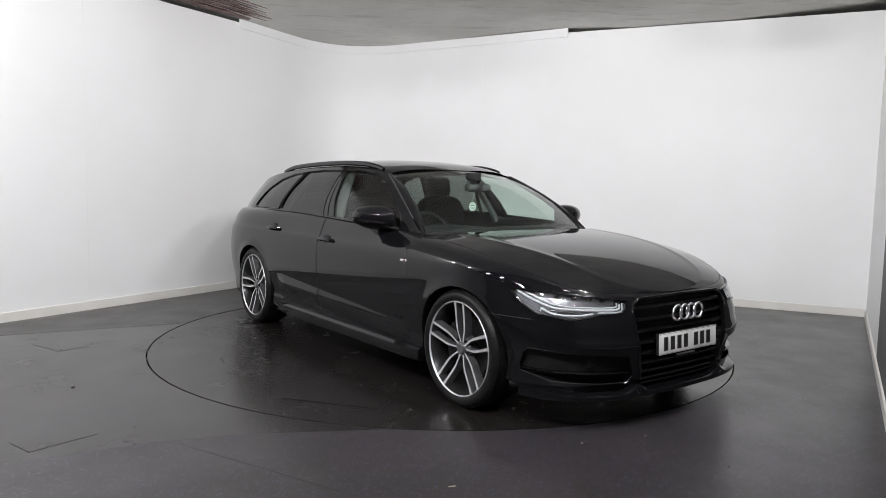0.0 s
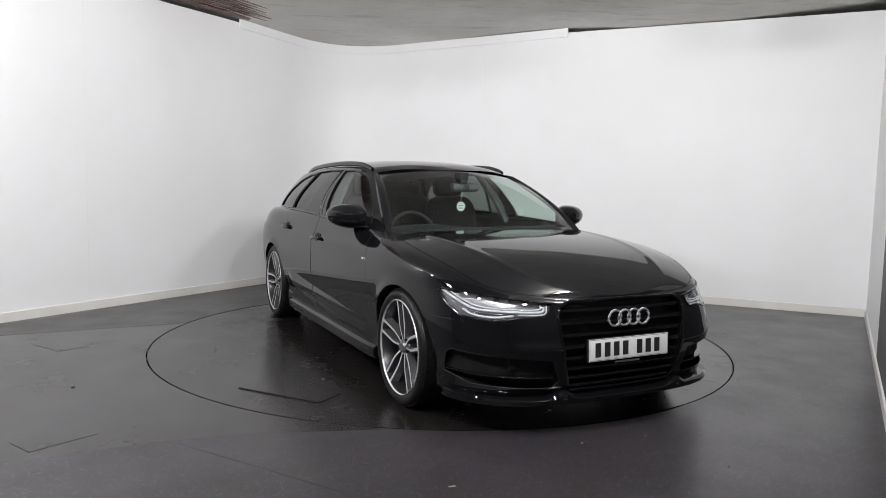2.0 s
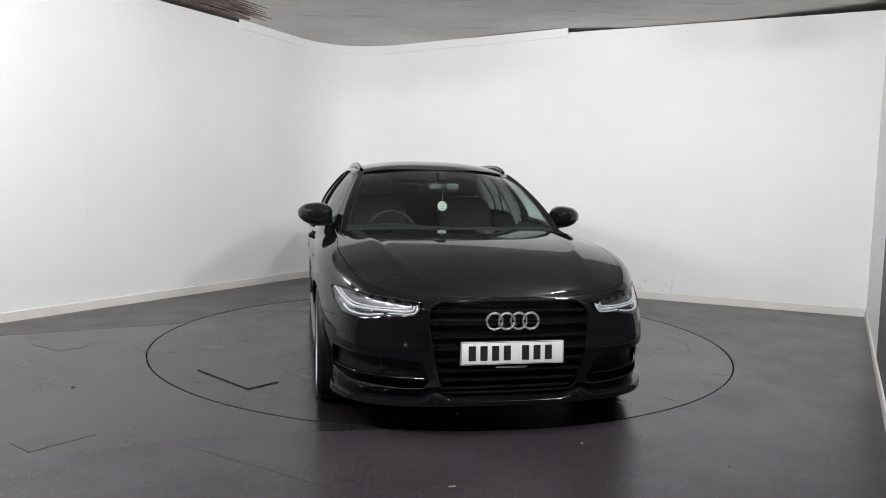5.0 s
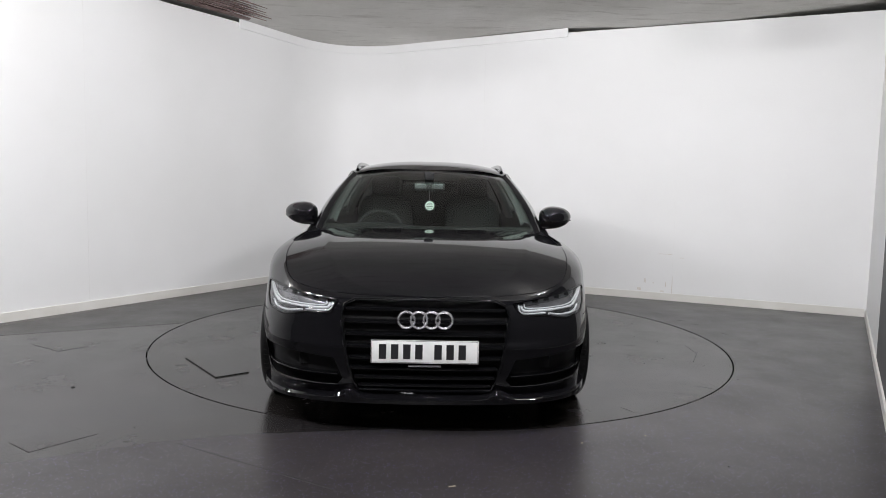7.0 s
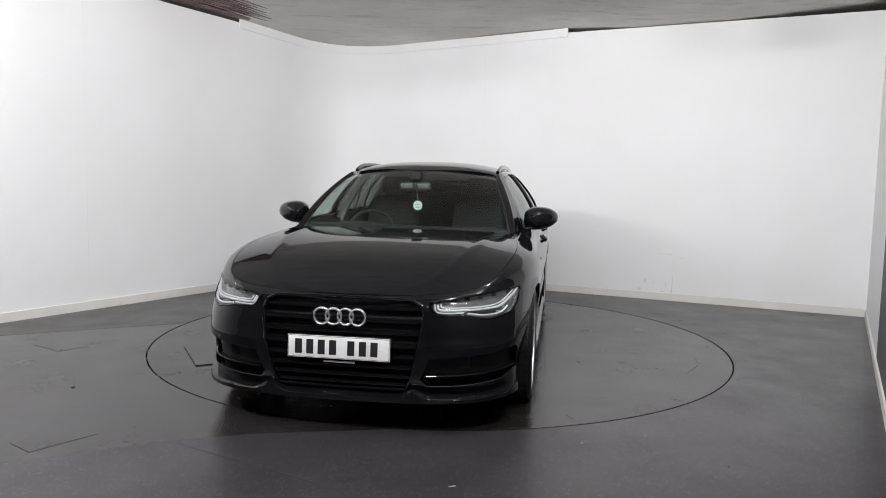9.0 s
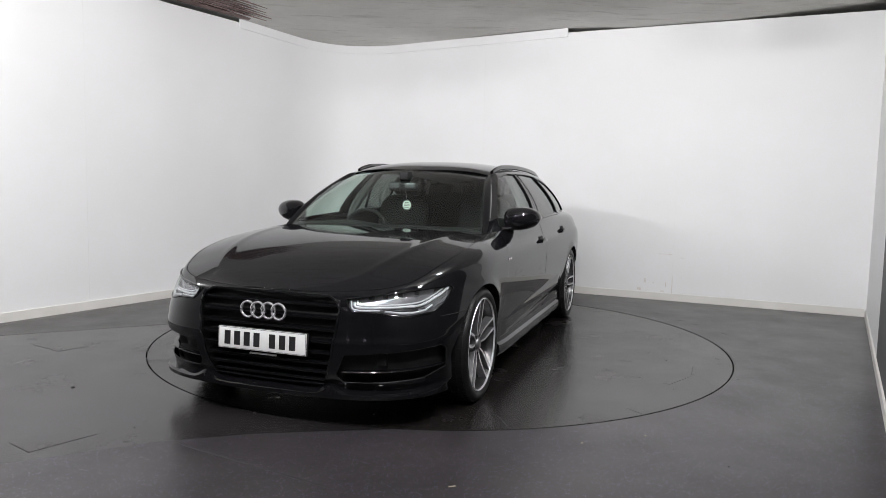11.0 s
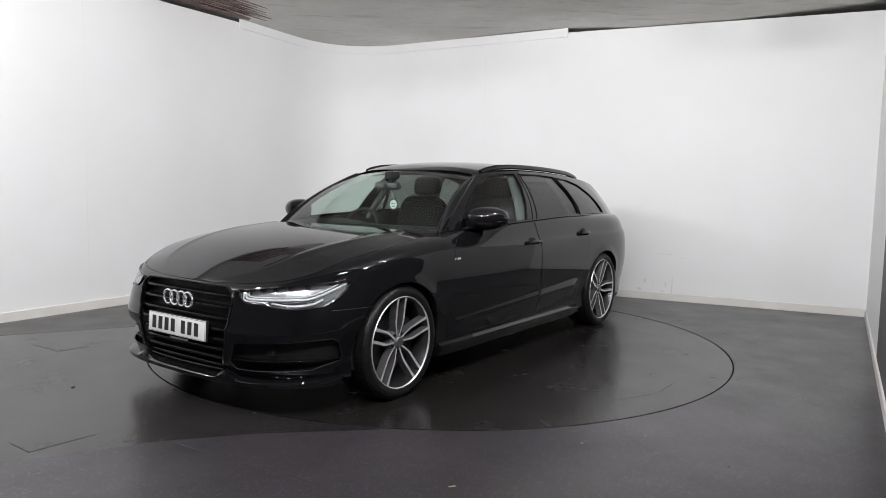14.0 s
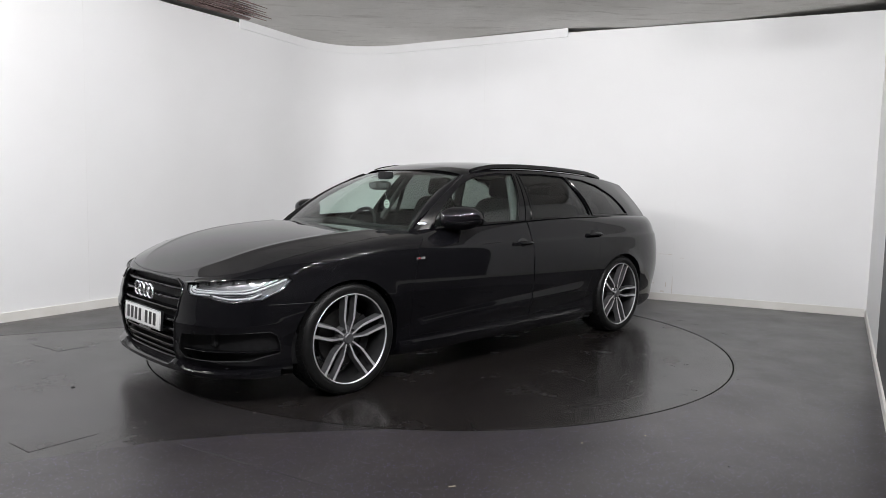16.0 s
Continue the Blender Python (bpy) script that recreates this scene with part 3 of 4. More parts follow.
def both(bm):
    """Add the mirror image across the car's middle."""
    g = bmesh.ops.duplicate(bm, geom=bm.verts[:] + bm.edges[:] + bm.faces[:])["geom"]
    for v in g:
        if isinstance(v, bmesh.types.BMVert):
            v.co.y = -v.co.y
    bmesh.ops.reverse_faces(bm, faces=[f for f in g if isinstance(f, bmesh.types.BMFace)])
    bmesh.ops.remove_doubles(bm, verts=[v for v in bm.verts if abs(v.co.y) < 1e-4], dist=1e-4)
    return bm


def flipped(bm):
    for v in bm.verts:
        v.co.y = -v.co.y
    bmesh.ops.reverse_faces(bm, faces=bm.faces[:])
    return bm


def tube(bm, pts, r, seg=8, closed=False, flat=1.0):
    """A round bar along points."""
    pts = [Vector(p) for p in pts]
    n = len(pts)
    rings = []
    for i, p in enumerate(pts):
        a, b = (pts[(i - 1) % n], pts[(i + 1) % n]) if closed else (pts[max(i - 1, 0)], pts[min(i + 1, n - 1)])
        d = (b - a).normalized()
        u = d.cross(Vector((0, 0, 1)))
        u = u.normalized() if u.length > 0.05 else Vector((0, 1, 0))
        w = u.cross(d)
        rings.append([bm.verts.new(p + (u * math.cos(2 * math.pi * k / seg) + w * math.sin(2 * math.pi * k / seg) * flat) * r) for k in range(seg)])
    for a, b in (zip(rings, rings[1:] + rings[:1]) if closed else zip(rings, rings[1:])):
        for k in range(seg):
            bm.faces.new((a[k], a[(k + 1) % seg], b[(k + 1) % seg], b[k]))
    if not closed:
        bm.faces.new(rings[0][::-1])
        bm.faces.new(rings[-1])


def lathe(bm, profile, seg=64, m=Matrix()):
    """Turn (radius, along) pairs round the y axis."""
    rows = []
    for r, y in profile:
        rows.append([bm.verts.new(m @ Vector((r * math.cos(2 * math.pi * k / seg), y, r * math.sin(2 * math.pi * k / seg)))) for k in range(seg)])
    for a, b in zip(rows, rows[1:]):
        for k in range(seg):
            bm.faces.new((a[k], a[(k + 1) % seg], b[(k + 1) % seg], b[k]))
    return rows


def bevel(bm, w, seg=2):
    bmesh.ops.bevel(bm, geom=bm.edges[:], offset=w, segments=seg, affect="EDGES", profile=0.6)


def surface_x(y, z):
    """How far forward the nose reaches at this place."""
    w = half_width(z)
    return X_F + (nose_x(z) - X_F) * max(0.0, 1 - min(1, abs(y) / w) ** 3.6) ** (1 / nose_n(z))


def side_y(x, z):
    """How far out the flank reaches at this place, round the corners of nose and tail."""
    w = half_width(z)
    if x > X_F:
        return w * max(0.0, 1 - min(1.0, (x - X_F) / (nose_x(z) - X_F)) ** nose_n(z)) ** (1 / 3.6)
    if x < X_R:
        return w * max(0.0, 1 - min(1.0, (x - X_R) / (-tail_x(z) - X_R)) ** 4) ** 0.25
    return w


def arch(x, r, n=72):
    return [(x + r * math.cos(2 * math.pi * k / n), 0.31 + r * math.sin(2 * math.pi * k / n)) for k in range(n)]


ARCHES = [arch(x, 0.374) for x in AXLES]
GRILLE = [(0.0, 0.684), (0.345, 0.680), (0.395, 0.655), (0.412, 0.61), (0.400, 0.50), (0.380, 0.38), (0.355, 0.29), (0.330, 0.232), (0, 0.226), (-0.02, 0.45)]
LAMP = [(0.435, 0.672), (0.62, 0.695), (0.80, 0.716), (0.845, 0.716), (0.855, 0.70), (0.842, 0.64), (0.815, 0.598), (0.72, 0.583), (0.65, 0.594), (0.60, 0.606), (0.475, 0.612), (0.455, 0.63)]
INTAKE = [(0.445, 0.395), (0.60, 0.408), (0.845, 0.425), (0.853, 0.40), (0.845, 0.30), (0.78, 0.262), (0.55, 0.252), (0.43, 0.252), (0.40, 0.29)]
FRONT_DOOR = [(0.975, 0.275), (0.99, 0.55), (0.945, 0.84), (0.85, 0.90), (0.80, 1.1), (-0.20, 1.1), (-0.215, 0.8), (-0.235, 0.5), (-0.225, 0.275)]
REAR_DOOR = [(-0.232, 0.275), (-0.242, 0.5), (-0.222, 0.8), (-0.207, 1.1), (-1.09, 1.1), (-1.11, 0.82), (-1.08, 0.67), (-1.01, 0.52), (-0.965, 0.40), (-0.95, 0.275)]


def shrink(poly, d):
    cx, cy = sum(p[0] for p in poly) / len(poly), sum(p[1] for p in poly) / len(poly)
    return [(x - math.copysign(d, x - cx), y - math.copysign(d, y - cy)) for x, y in poly]


def ahead(c):
    return c.x > 1.3


def build_body(car):
    bm = bmesh.new()
    grid(bm, shell_rows())
    for a in ARCHES:
        trim(bm, a)
    trim(bm, GRILLE, (1, 2), where=ahead)
    trim(bm, LAMP, (1, 2), where=ahead)
    trim(bm, INTAKE, (1, 2), where=ahead)
    doors = {"front_door": bm.copy(), "rear_door": bm.copy()}
    trim(bm, FRONT_DOOR)
    trim(bm, REAR_DOOR)
    # a rolled lip round each wheel arch
    for x in AXLES:
        rim = [e for e in bm.edges if e.is_boundary and all(abs(math.hypot(v.co.x - x, v.co.z - 0.31) - 0.374) < 0.003 for v in e.verts)]
        ext = bmesh.ops.extrude_edge_only(bm, edges=rim)["geom"]
        for v in ext:
            if isinstance(v, bmesh.types.BMVert):
                v.co.y -= 0.035
                d = Vector((v.co.x - x, v.co.z - 0.31)).normalized() * 0.004
                v.co.x -= d.x
                v.co.z -= d.y
    part("body_shell", both(bm), M_paint, car)
    for name, poly in (("front_door", FRONT_DOOR), ("rear_door", REAR_DOOR)):
        d = doors[name]
        trim(d, shrink(poly, 0.0025), keep_inside=True)
        other = flipped(d.copy())
        yield name, part(name, d, M_paint, car), part(name, other, M_paint, car)
    bm = bmesh.new()
    grid(bm, shell_rows(0.02, 0.2))
    for x in AXLES:
        trim(bm, arch(x, 0.40))
    for poly in (GRILLE, LAMP, INTAKE):
        trim(bm, poly, (1, 2), where=ahead)
    part("inner_panel", both(bm), M_dark, car, "dark inner body panels behind the door gaps")
    # bonnet
    line = np.polyfit([0.8, 1.05, 1.3, 1.6, 1.9, 2.1, 2.19, 2.235], [0.962, 0.955, 0.942, 0.910, 0.845, 0.767, 0.722, 0.693], 5)

    def zc(x):
        return float(np.polyval(line, x))

    rows = []
    start = N_REAR + N_SIDE - 1 - 8
    for k in range(start, N_REAR + N_SIDE - 1 + N_FRONT):
        e = top_edge(k)
        row = []
        crease = 0.80 - 0.16 * min(1, max(0, (e.x - 1.0) / 1.2))
        for j in range(97):
            s = 1 - 2 * j / 96
            y = (e.y - 0.004) * s
            drop, u = zc(e.x) - e.z, abs(s)
            fall = 0.26 * (u / crease) ** 2 if u < crease else 0.26 + 0.74 * ((u - crease) / (1 - crease)) ** 1.15
            bead = 0.0035 * math.exp(-((u - crease) / 0.035) ** 2) * min(1, max(0, (2.16 - e.x) / 0.25))
            z = zc(e.x) - drop * fall + bead + 0.001
            row.append(Vector((e.x - 0.002, y, z)))
        rows.append(row)
    bm = bmesh.new()
    grid(bm, rows)
    bmesh.ops.recalc_face_normals(bm, faces=bm.faces[:])
    part("bonnet", bm, M_paint, car)


# ---- car: cabin ----
roof_z = spline((-2.05, 1.322), (-1.7, 1.368), (-1.2, 1.405), (-0.7, 1.421), (-0.3, 1.419), (0.1, 1.392), (0.3, 1.352))
roof_y = spline((-2.05, 0.53), (-1.6, 0.575), (-1.0, 0.60), (-0.3, 0.605), (0.1, 0.596), (0.3, 0.568))
base_x = spline((0, 0.87), (0.12, 0.55), (0.5, -0.5), (1, -2.24))
sill_y = spline((-2.3, 0.64), (-1.9, 0.745), (-1.2, 0.825), (-0.3, 0.846), (0.3, 0.84), (0.6, 0.812), (0.87, 0.755))
sill_z = spline((-2.3, 0.97), (-1.2, 0.998), (-0.3, 0.982), (0.24, 0.962), (0.6, 0.944), (0.87, 0.925))
FRONT_WIN = [(0.69, 0.960), (-0.105, 0.990), (-0.20, 1.17), (-0.285, 1.338), (-0.1, 1.338), (0.11, 1.314), (0.285, 1.252), (0.475, 1.145), (0.635, 1.03)]
REAR_WIN = [(-0.275, 0.998), (-1.073, 1.014), (-1.029, 1.15), (-0.945, 1.328), (-0.65, 1.343), (-0.355, 1.341), (-0.315, 1.17)]
QUARTER_WIN = [(-1.110, 1.016), (-1.765, 1.014), (-1.70, 1.08), (-1.575, 1.18), (-1.39, 1.268), (-1.19, 1.310), (-0.985, 1.324), (-1.046, 1.17)]


def side_rows(count=190, high=34, inset=0.0):
    rows = []
    for j in range(high):
        q = j / (high - 1)
        row = []
        for k in range(count):
            p = k / (count - 1)
            xb, xt = 0.87 - 3.14 * p, 0.20 - 2.17 * p
            bow = 0.045 * 4 * q * (1 - q) * max(0, 1 - p / 0.12)
            x = xb + (xt - xb) * q + bow
            zb, zt = sill_z(xb), roof_z(xt) - 0.058
            yb, yt = sill_y(xb), roof_y(xt)
            y = yb + (yt - yb) * q ** 1.6 + 0.004
            row.append(Vector((x, y - inset, zb + (zt - zb) * q)))
        rows.append(row)
    return rows


def on_side(x, z):
    """The side of the cabin at this place: how far out it lies."""
    q = (z - sill_z(x)) / (roof_z(x) - 0.058 - sill_z(x))
    q = min(max(q, 0), 1)
    p = (0.87 - 0.67 * q - x) / (3.14 - 0.97 * q)
    p = min(max(p, 0), 1)
    xb, xt = 0.87 - 3.14 * p, 0.20 - 2.17 * p
    return sill_y(xb) + (roof_y(xt) - sill_y(xb)) * q ** 1.6 + 0.004


def screen_point(p, q):
    """The windscreen: p across from -1 to 1, q upwards."""
    a = Vector((1.05 - 0.19 * p * p, 0.750 * p, 0.940 - 0.012 * p * p))
    b = Vector((0.29 - 0.10 * p * p, 0.569 * p, 1.350 - 0.040 * abs(p) ** 2.6))
    m = a.lerp(b, q)
    bulge = 0.052 * 4 * q * (1 - q)
    return m + Vector((0.45, 0, 0.85)) * bulge


def pane(bm):
    bmesh.ops.recalc_face_normals(bm, faces=bm.faces[:])
    return bm


def build_cabin(car):
    for side in (1, -1):
        bm = bmesh.new()
        grid(bm, side_rows())
        for poly in (FRONT_WIN, REAR_WIN, QUARTER_WIN):
            trim(bm, poly)
        bmesh.ops.recalc_face_normals(bm, faces=bm.faces[:])
        frame_part = part("side_frame", bm if side > 0 else flipped(bm), M_paint, car)
        for name, poly, mat, text in (("front_side_window", FRONT_WIN, M_glass, ""), ("rear_side_window", REAR_WIN, M_privacy, "dark tinted privacy glass"), ("quarter_window", QUARTER_WIN, M_privacy, "dark tinted privacy glass")):
            bm = bmesh.new()
            grid(bm, side_rows(inset=0.006))
            trim(bm, shrink(poly, -0.003), keep_inside=True)
            part(name, pane(bm if side > 0 else flipped(bm)), mat, car, text)
            bm = bmesh.new()
            pts = []
            for (ax, az), (bx, bz) in zip(poly, poly[1:] + poly[:1]):
                for s in range(6):
                    x, z = ax + (bx - ax) * s / 6, az + (bz - az) * s / 6
                    pts.append((x, side * (on_side(x, z) + 0.001), z))
            tube(bm, pts, 0.007, 6, True)
            part("window_seal", bm, M_trim, frame_part, "gloss black window surround")
        # pillar cover between the side windows
        bm = bmesh.new()
        for x0, x1, u0, u1 in ((-0.118, -0.190, -0.297, -0.318), (-0.205, -0.262, -0.325, -0.347)):
            rows = []
            for j in range(12):
                q = j / 11
                za, zb2 = 0.995, 1.335
                z = za + (zb2 - za) * q
                a, b = x0 + (u0 - x0) * q, x1 + (u1 - x1) * q
                rows.append([Vector((a + (b - a) * i / 4, side * (on_side(a + (b - a) * i / 4, z) + 0.005), z)) for i in range(5)])
            grid(bm, rows)
        bmesh.ops.recalc_face_normals(bm, faces=bm.faces[:])
        part("pillar_cover", bm, M_trim, frame_part, "gloss black door pillar trim")
        # belt moulding
        bm = bmesh.new()
        tube(bm, [(x, side * (edge_y(x) + 0.002 if x > -1.2 else sill_y(x) + 0.010), edge_z(x) + 0.004 if x > -1.2 else sill_z(x) + 0.006) for x in np.linspace(0.62, -1.74, 50)], 0.008, 6)
        part("belt_moulding", bm, M_trim, car)
        # mirror sail
        bm = bmesh.new()
        c = [(0.82, 0.942), (0.69, 0.956), (0.635, 1.035)]
        vs = [[bm.verts.new((x, side * (on_side(x, z) + d), z)) for x, z in c] for d in (0.0, 0.008)]
        bm.faces.new(vs[1])
        for i in range(3):
            bm.faces.new((vs[0][i], vs[0][(i + 1) % 3], vs[1][(i + 1) % 3], vs[1][i]))
        bmesh.ops.recalc_face_normals(bm, faces=bm.faces[:])
        part("mirror_sail", bm, M_trim, frame_part)
        # roof rail
        bm = bmesh.new()
        xs = np.linspace(0.10, -1.62, 40)
        pts = []
        for k, x in enumerate(xs):
            e = min(k, 39 - k) / 5
            lift = 0.024 * min(1, e) ** 0.6
            pts.append((x, side * (roof_y(x) - 0.035), roof_z(x) - 0.048 + lift))
        tube(bm, pts, 0.0125, 12, flat=1.55)
        part("roof_rail", bm, M_trim, car, "gloss black roof rail")
    bm = bmesh.new()
    rows = []
    for k in range(90):
        q = k / 89
        row = []
        for j in range(41):
            p = 1 - 2 * j / 40
            x0 = 0.29 - 0.10 * p * p
            x1 = -1.97
            x = x0 + (x1 - x0) * q
            xe = 0.19 + (x1 - 0.19) * q
            yy = (roof_y(xe) * (1 if q > 0.06 else 0.957 + 0.043 * q / 0.06) + 0.004) * p
            crown = 0.015 * (1 - p * p) * min(1, q / 0.18) ** 0.7
            zz = roof_z(x) + crown - (0.058 + (roof_z(x) - roof_z(xe)) * 1.0) * abs(p) ** 3.0
            row.append(Vector((x, yy, zz)))
        rows.append(row)
    grid(bm, rows)
    bmesh.ops.recalc_face_normals(bm, faces=bm.faces[:])
    roof = part("roof", bm, M_paint, car)
    bm = bmesh.new()
    box(bm, -1.75, -1.62, -0.02, 0.02, roof_z(-1.68) - 0.01, roof_z(-1.68) + 0.025)
    bevel(bm, 0.008)
    part("aerial", bm, M_paint, roof)
    # tail spoiler
    bm = bmesh.new()
    rows = []
    for x, z, w in ((-1.93, 1.330, 0.53), (-2.00, 1.323, 0.525), (-2.035, 1.311, 0.52), (-2.035, 1.294, 0.52), (-1.98, 1.278, 0.52), (-1.89, 1.266, 0.515)):
        rows.append([Vector((x + 0.06 * abs(p) ** 3, w * p, z - 0.045 * abs(p) ** 3)) for p in np.linspace(-1, 1, 25)])
    grid(bm, rows)
    bmesh.ops.recalc_face_normals(bm, faces=bm.faces[:])
    part("tail_spoiler", bm, M_paint, car)
    # windscreen
    bm = bmesh.new()
    grid(bm, [[screen_point(p, q) for p in np.linspace(-0.98, 0.98, 33)] for q in np.linspace(0.015, 0.99, 18)])
    part("windscreen", pane(bm), M_glass, car)
    # screen pillars, between the windscreen and the sides
    for side in (1, -1):
        bm = bmesh.new()
        rows = []
        ends = side_rows(2, 34)
        for j in range(34):
            q = j / 33
            o = ends[j][0].copy()
            i = screen_point(0.968, q)
            o.y, i.y = side * o.y, side * i.y
            mid = o.lerp(i, 0.45) + Vector((0.014, side * 0.010, 0.010))
            rows.append([o, o.lerp(mid, 0.5) + Vector((0.003, side * 0.004, 0.002)), mid, mid.lerp(i, 0.5) + Vector((0.003, 0, 0.002)), i])
        grid(bm, rows)
        bmesh.ops.recalc_face_normals(bm, faces=bm.faces[:])
        part("screen_pillar", bm, M_paint, car)
    # dark band round the windscreen
    bm = bmesh.new()
    for q0, q1 in ((0.0, 0.05), (0.988, 1.0)):
        grid(bm, [[screen_point(p, q) - Vector((0.003, 0, 0.004)) for p in np.linspace(-0.97, 0.97, 25)] for q in (q0, (q0 + q1) / 2, q1)])
    for s in (-1, 1):
        grid(bm, [[screen_point(s * p, q) - Vector((0.003, 0, 0.004)) for p in (0.95, 0.965, 0.98)] for q in np.linspace(0, 1, 12)])
    part("screen_band", bm, M_dark, car, "black printed border of the windscreen")
    # scuttle and wipers
    bm = bmesh.new()
    grid(bm, [[screen_point(p, 0) + Vector((d, 0, -0.012 - d * 0.10)) for p in np.linspace(-0.97, 0.97, 25)] for d in (-0.02, 0.03, 0.08, 0.12)])
    part("scuttle_panel", bm, M_dark, car)
    for s in (0.08, -0.55):
        bm = bmesh.new()
        tube(bm, [screen_point(s + 0.62 * k / 8 - (0.1 if s < 0 else 0), 0.008 + 0.010 * k / 8) + Vector((0.016, 0, -0.002)) for k in range(9)], 0.005, 6)
        part("wiper", bm, M_dark, car)
    # tailgate with rear window
    bm = bmesh.new()
    grid(bm, [[Vector((-1.94 - 0.36 * q ** 0.8 + 0.10 * abs(p) ** 3, (0.50 + 0.17 * q) * p, 1.285 - 0.315 * q)) for p in np.linspace(-1, 1, 25)] for q in np.linspace(0, 1, 14)])
    tail = part("tailgate", bm, M_paint, car)
    bm = bmesh.new()
    grid(bm, [[Vector((-1.955 - 0.36 * q ** 0.8 + 0.10 * abs(p) ** 3, (0.50 + 0.17 * q) * p * 0.86, 1.287 - 0.315 * q)) for p in np.linspace(-1, 1, 17)] for q in np.linspace(0.1, 0.9, 9)])
    part("rear_window", bm, M_privacy, tail)
    for side in (1, -1):
        bm = bmesh.new()
        grid(bm, [[Vector((a[0], side * a[1], a[2])).lerp(Vector((-1.94 - 0.36 * (1 - j / 33) ** 0.8 + 0.10, side * (0.50 + 0.17 * (1 - j / 33)), 1.285 - 0.315 * (1 - j / 33))), i / 4) for i in range(5)] for j, a in enumerate([r[-1] for r in side_rows(2, 34)])])
        part("tail_pillar", bm, M_paint, car)
        bm = bmesh.new()
        grid(bm, [[at_level(k, z) * 1.0 + Vector((-0.004, 0.004, 0)) if side > 0 else Vector((at_level(k, z).x - 0.004, -at_level(k, z).y - 0.004, z)) for k in range(3, 24)] for z in np.linspace(0.74, 0.86, 6)])
        bmesh.ops.recalc_face_normals(bm, faces=bm.faces[:])
        part("tail_lamp", bm, M_red, car, "dark red wraparound tail lamp")


# ---- car: wheels ----
def build_wheel(car, x, side, twist):
    wheel = new("wheel")
    wheel.parent = car
    wheel.location = (x, side * 0.80, 0.330)
    wheel.rotation_euler = (0, 0, 0 if side > 0 else math.pi)
    r = 0.333
    bm = bmesh.new()
    prof = [(0.262, 0.110), (0.275, 0.120), (0.295, 0.126), (0.312, 0.122), (0.324, 0.110), (0.330, 0.092)]
    for y in (0.07, 0.066, 0.03, 0.026, -0.026, -0.03, -0.066, -0.07):
        prof.append((r, y))
    prof += [(0.330, -0.092), (0.318, -0.115), (0.29, -0.125), (0.262, -0.112)]
    lathe(bm, prof, 72)
    bmesh.ops.recalc_face_normals(bm, faces=bm.faces[:])
    part("tyre", bm, M_rubber, wheel)
    # tread blocks
    bm = bmesh.new()
    for k in range(72):
        for y0, y1 in ((0.072, 0.100), (0.030, 0.066), (-0.022, 0.022), (-0.066, -0.030), (-0.100, -0.072)):
            a = 2 * math.pi * (k + (0.5 if abs(y0) < 0.07 else 0)) / 72
            m = Matrix.Rotation(a, 4, "Y")
            zz = r - 0.006 if max(abs(y0), abs(y1)) > 0.09 else r - 0.004
            box(bm, -0.012, 0.012, y0, y1, zz, zz + 0.006, m)
    part("tread", bm, M_rubber, wheel)
    bm = bmesh.new()
    lathe(bm, [(0.260, 0.100), (0.2612, 0.117), (0.2655, 0.1215), (0.269, 0.116), (0.264, 0.10)], 96)
    bmesh.ops.recalc_face_normals(bm, faces=bm.faces[:])
    part("rim_edge", bm, M_machined, wheel, "bright machined rim edge")
    bm = bmesh.new()
    lathe(bm, [(0.261, 0.112), (0.252, 0.090), (0.244, 0.040), (0.240, -0.05), (0.26, -0.10)], 72)
    part("rim_barrel", bm, M_rimbarrel, wheel)
    # five twin spokes
    spoke = {}
    for k in range(5):
        for s in (-1, 1):
            if s not in spoke:
                bm = bmesh.new()
                rings = []
                # radius, sideways, half width of the face, depth of the face
                for rad, off, w, y in ((0.034, 0.010, 0.0050, 0.086), (0.062, 0.0185, 0.0055, 0.090), (0.098, 0.0290, 0.0058, 0.095), (0.124, 0.0335, 0.0072, 0.098), (0.180, 0.0345, 0.0074, 0.104), (0.230, 0.0345, 0.0080, 0.110), (0.262, 0.0352, 0.0095, 0.115)):
                    o, inner, outer = s * off, 0.003, 0.005 + rad * 0.012
                    left, right = (inner, outer) if s > 0 else (outer, inner)
                    rings.append([bm.verts.new((o - w, y, rad)), bm.verts.new((o + w, y, rad)), bm.verts.new((o + w + right, y - 0.044, rad)), bm.verts.new((o - w - left, y - 0.044, rad))])
                for a, b in zip(rings, rings[1:]):
                    for i in range(4):
                        f = bm.faces.new((a[i], a[(i + 1) % 4], b[(i + 1) % 4], b[i]))
                        f.material_index = 0 if i == 0 else 1
                bm.faces.new(rings[0])
                bm.faces.new(rings[-1][::-1])
                bmesh.ops.recalc_face_normals(bm, faces=bm.faces[:])
                ob = part("spoke", bm, [M_machined, M_rimgrey], wheel, smooth=False)
                spoke[s] = ob.data
            else:
                ob = new("spoke", spoke[s])
                ob.parent = wheel
            ob.rotation_euler = (0, 2 * math.pi * k / 5 + twist, 0)
    bm = bmesh.new()
    lathe(bm, [(0.0001, 0.098), (0.030, 0.098), (0.034, 0.094), (0.036, 0.085), (0.062, 0.082), (0.070, 0.07), (0.075, 0.02)], 40)
    bmesh.ops.recalc_face_normals(bm, faces=bm.faces[:])
    part("hub", bm, M_rimgrey, wheel)
    bm = bmesh.new()
    lathe(bm, [(0.0001, 0.103), (0.026, 0.1025), (0.0295, 0.099), (0.030, 0.094)], 32)
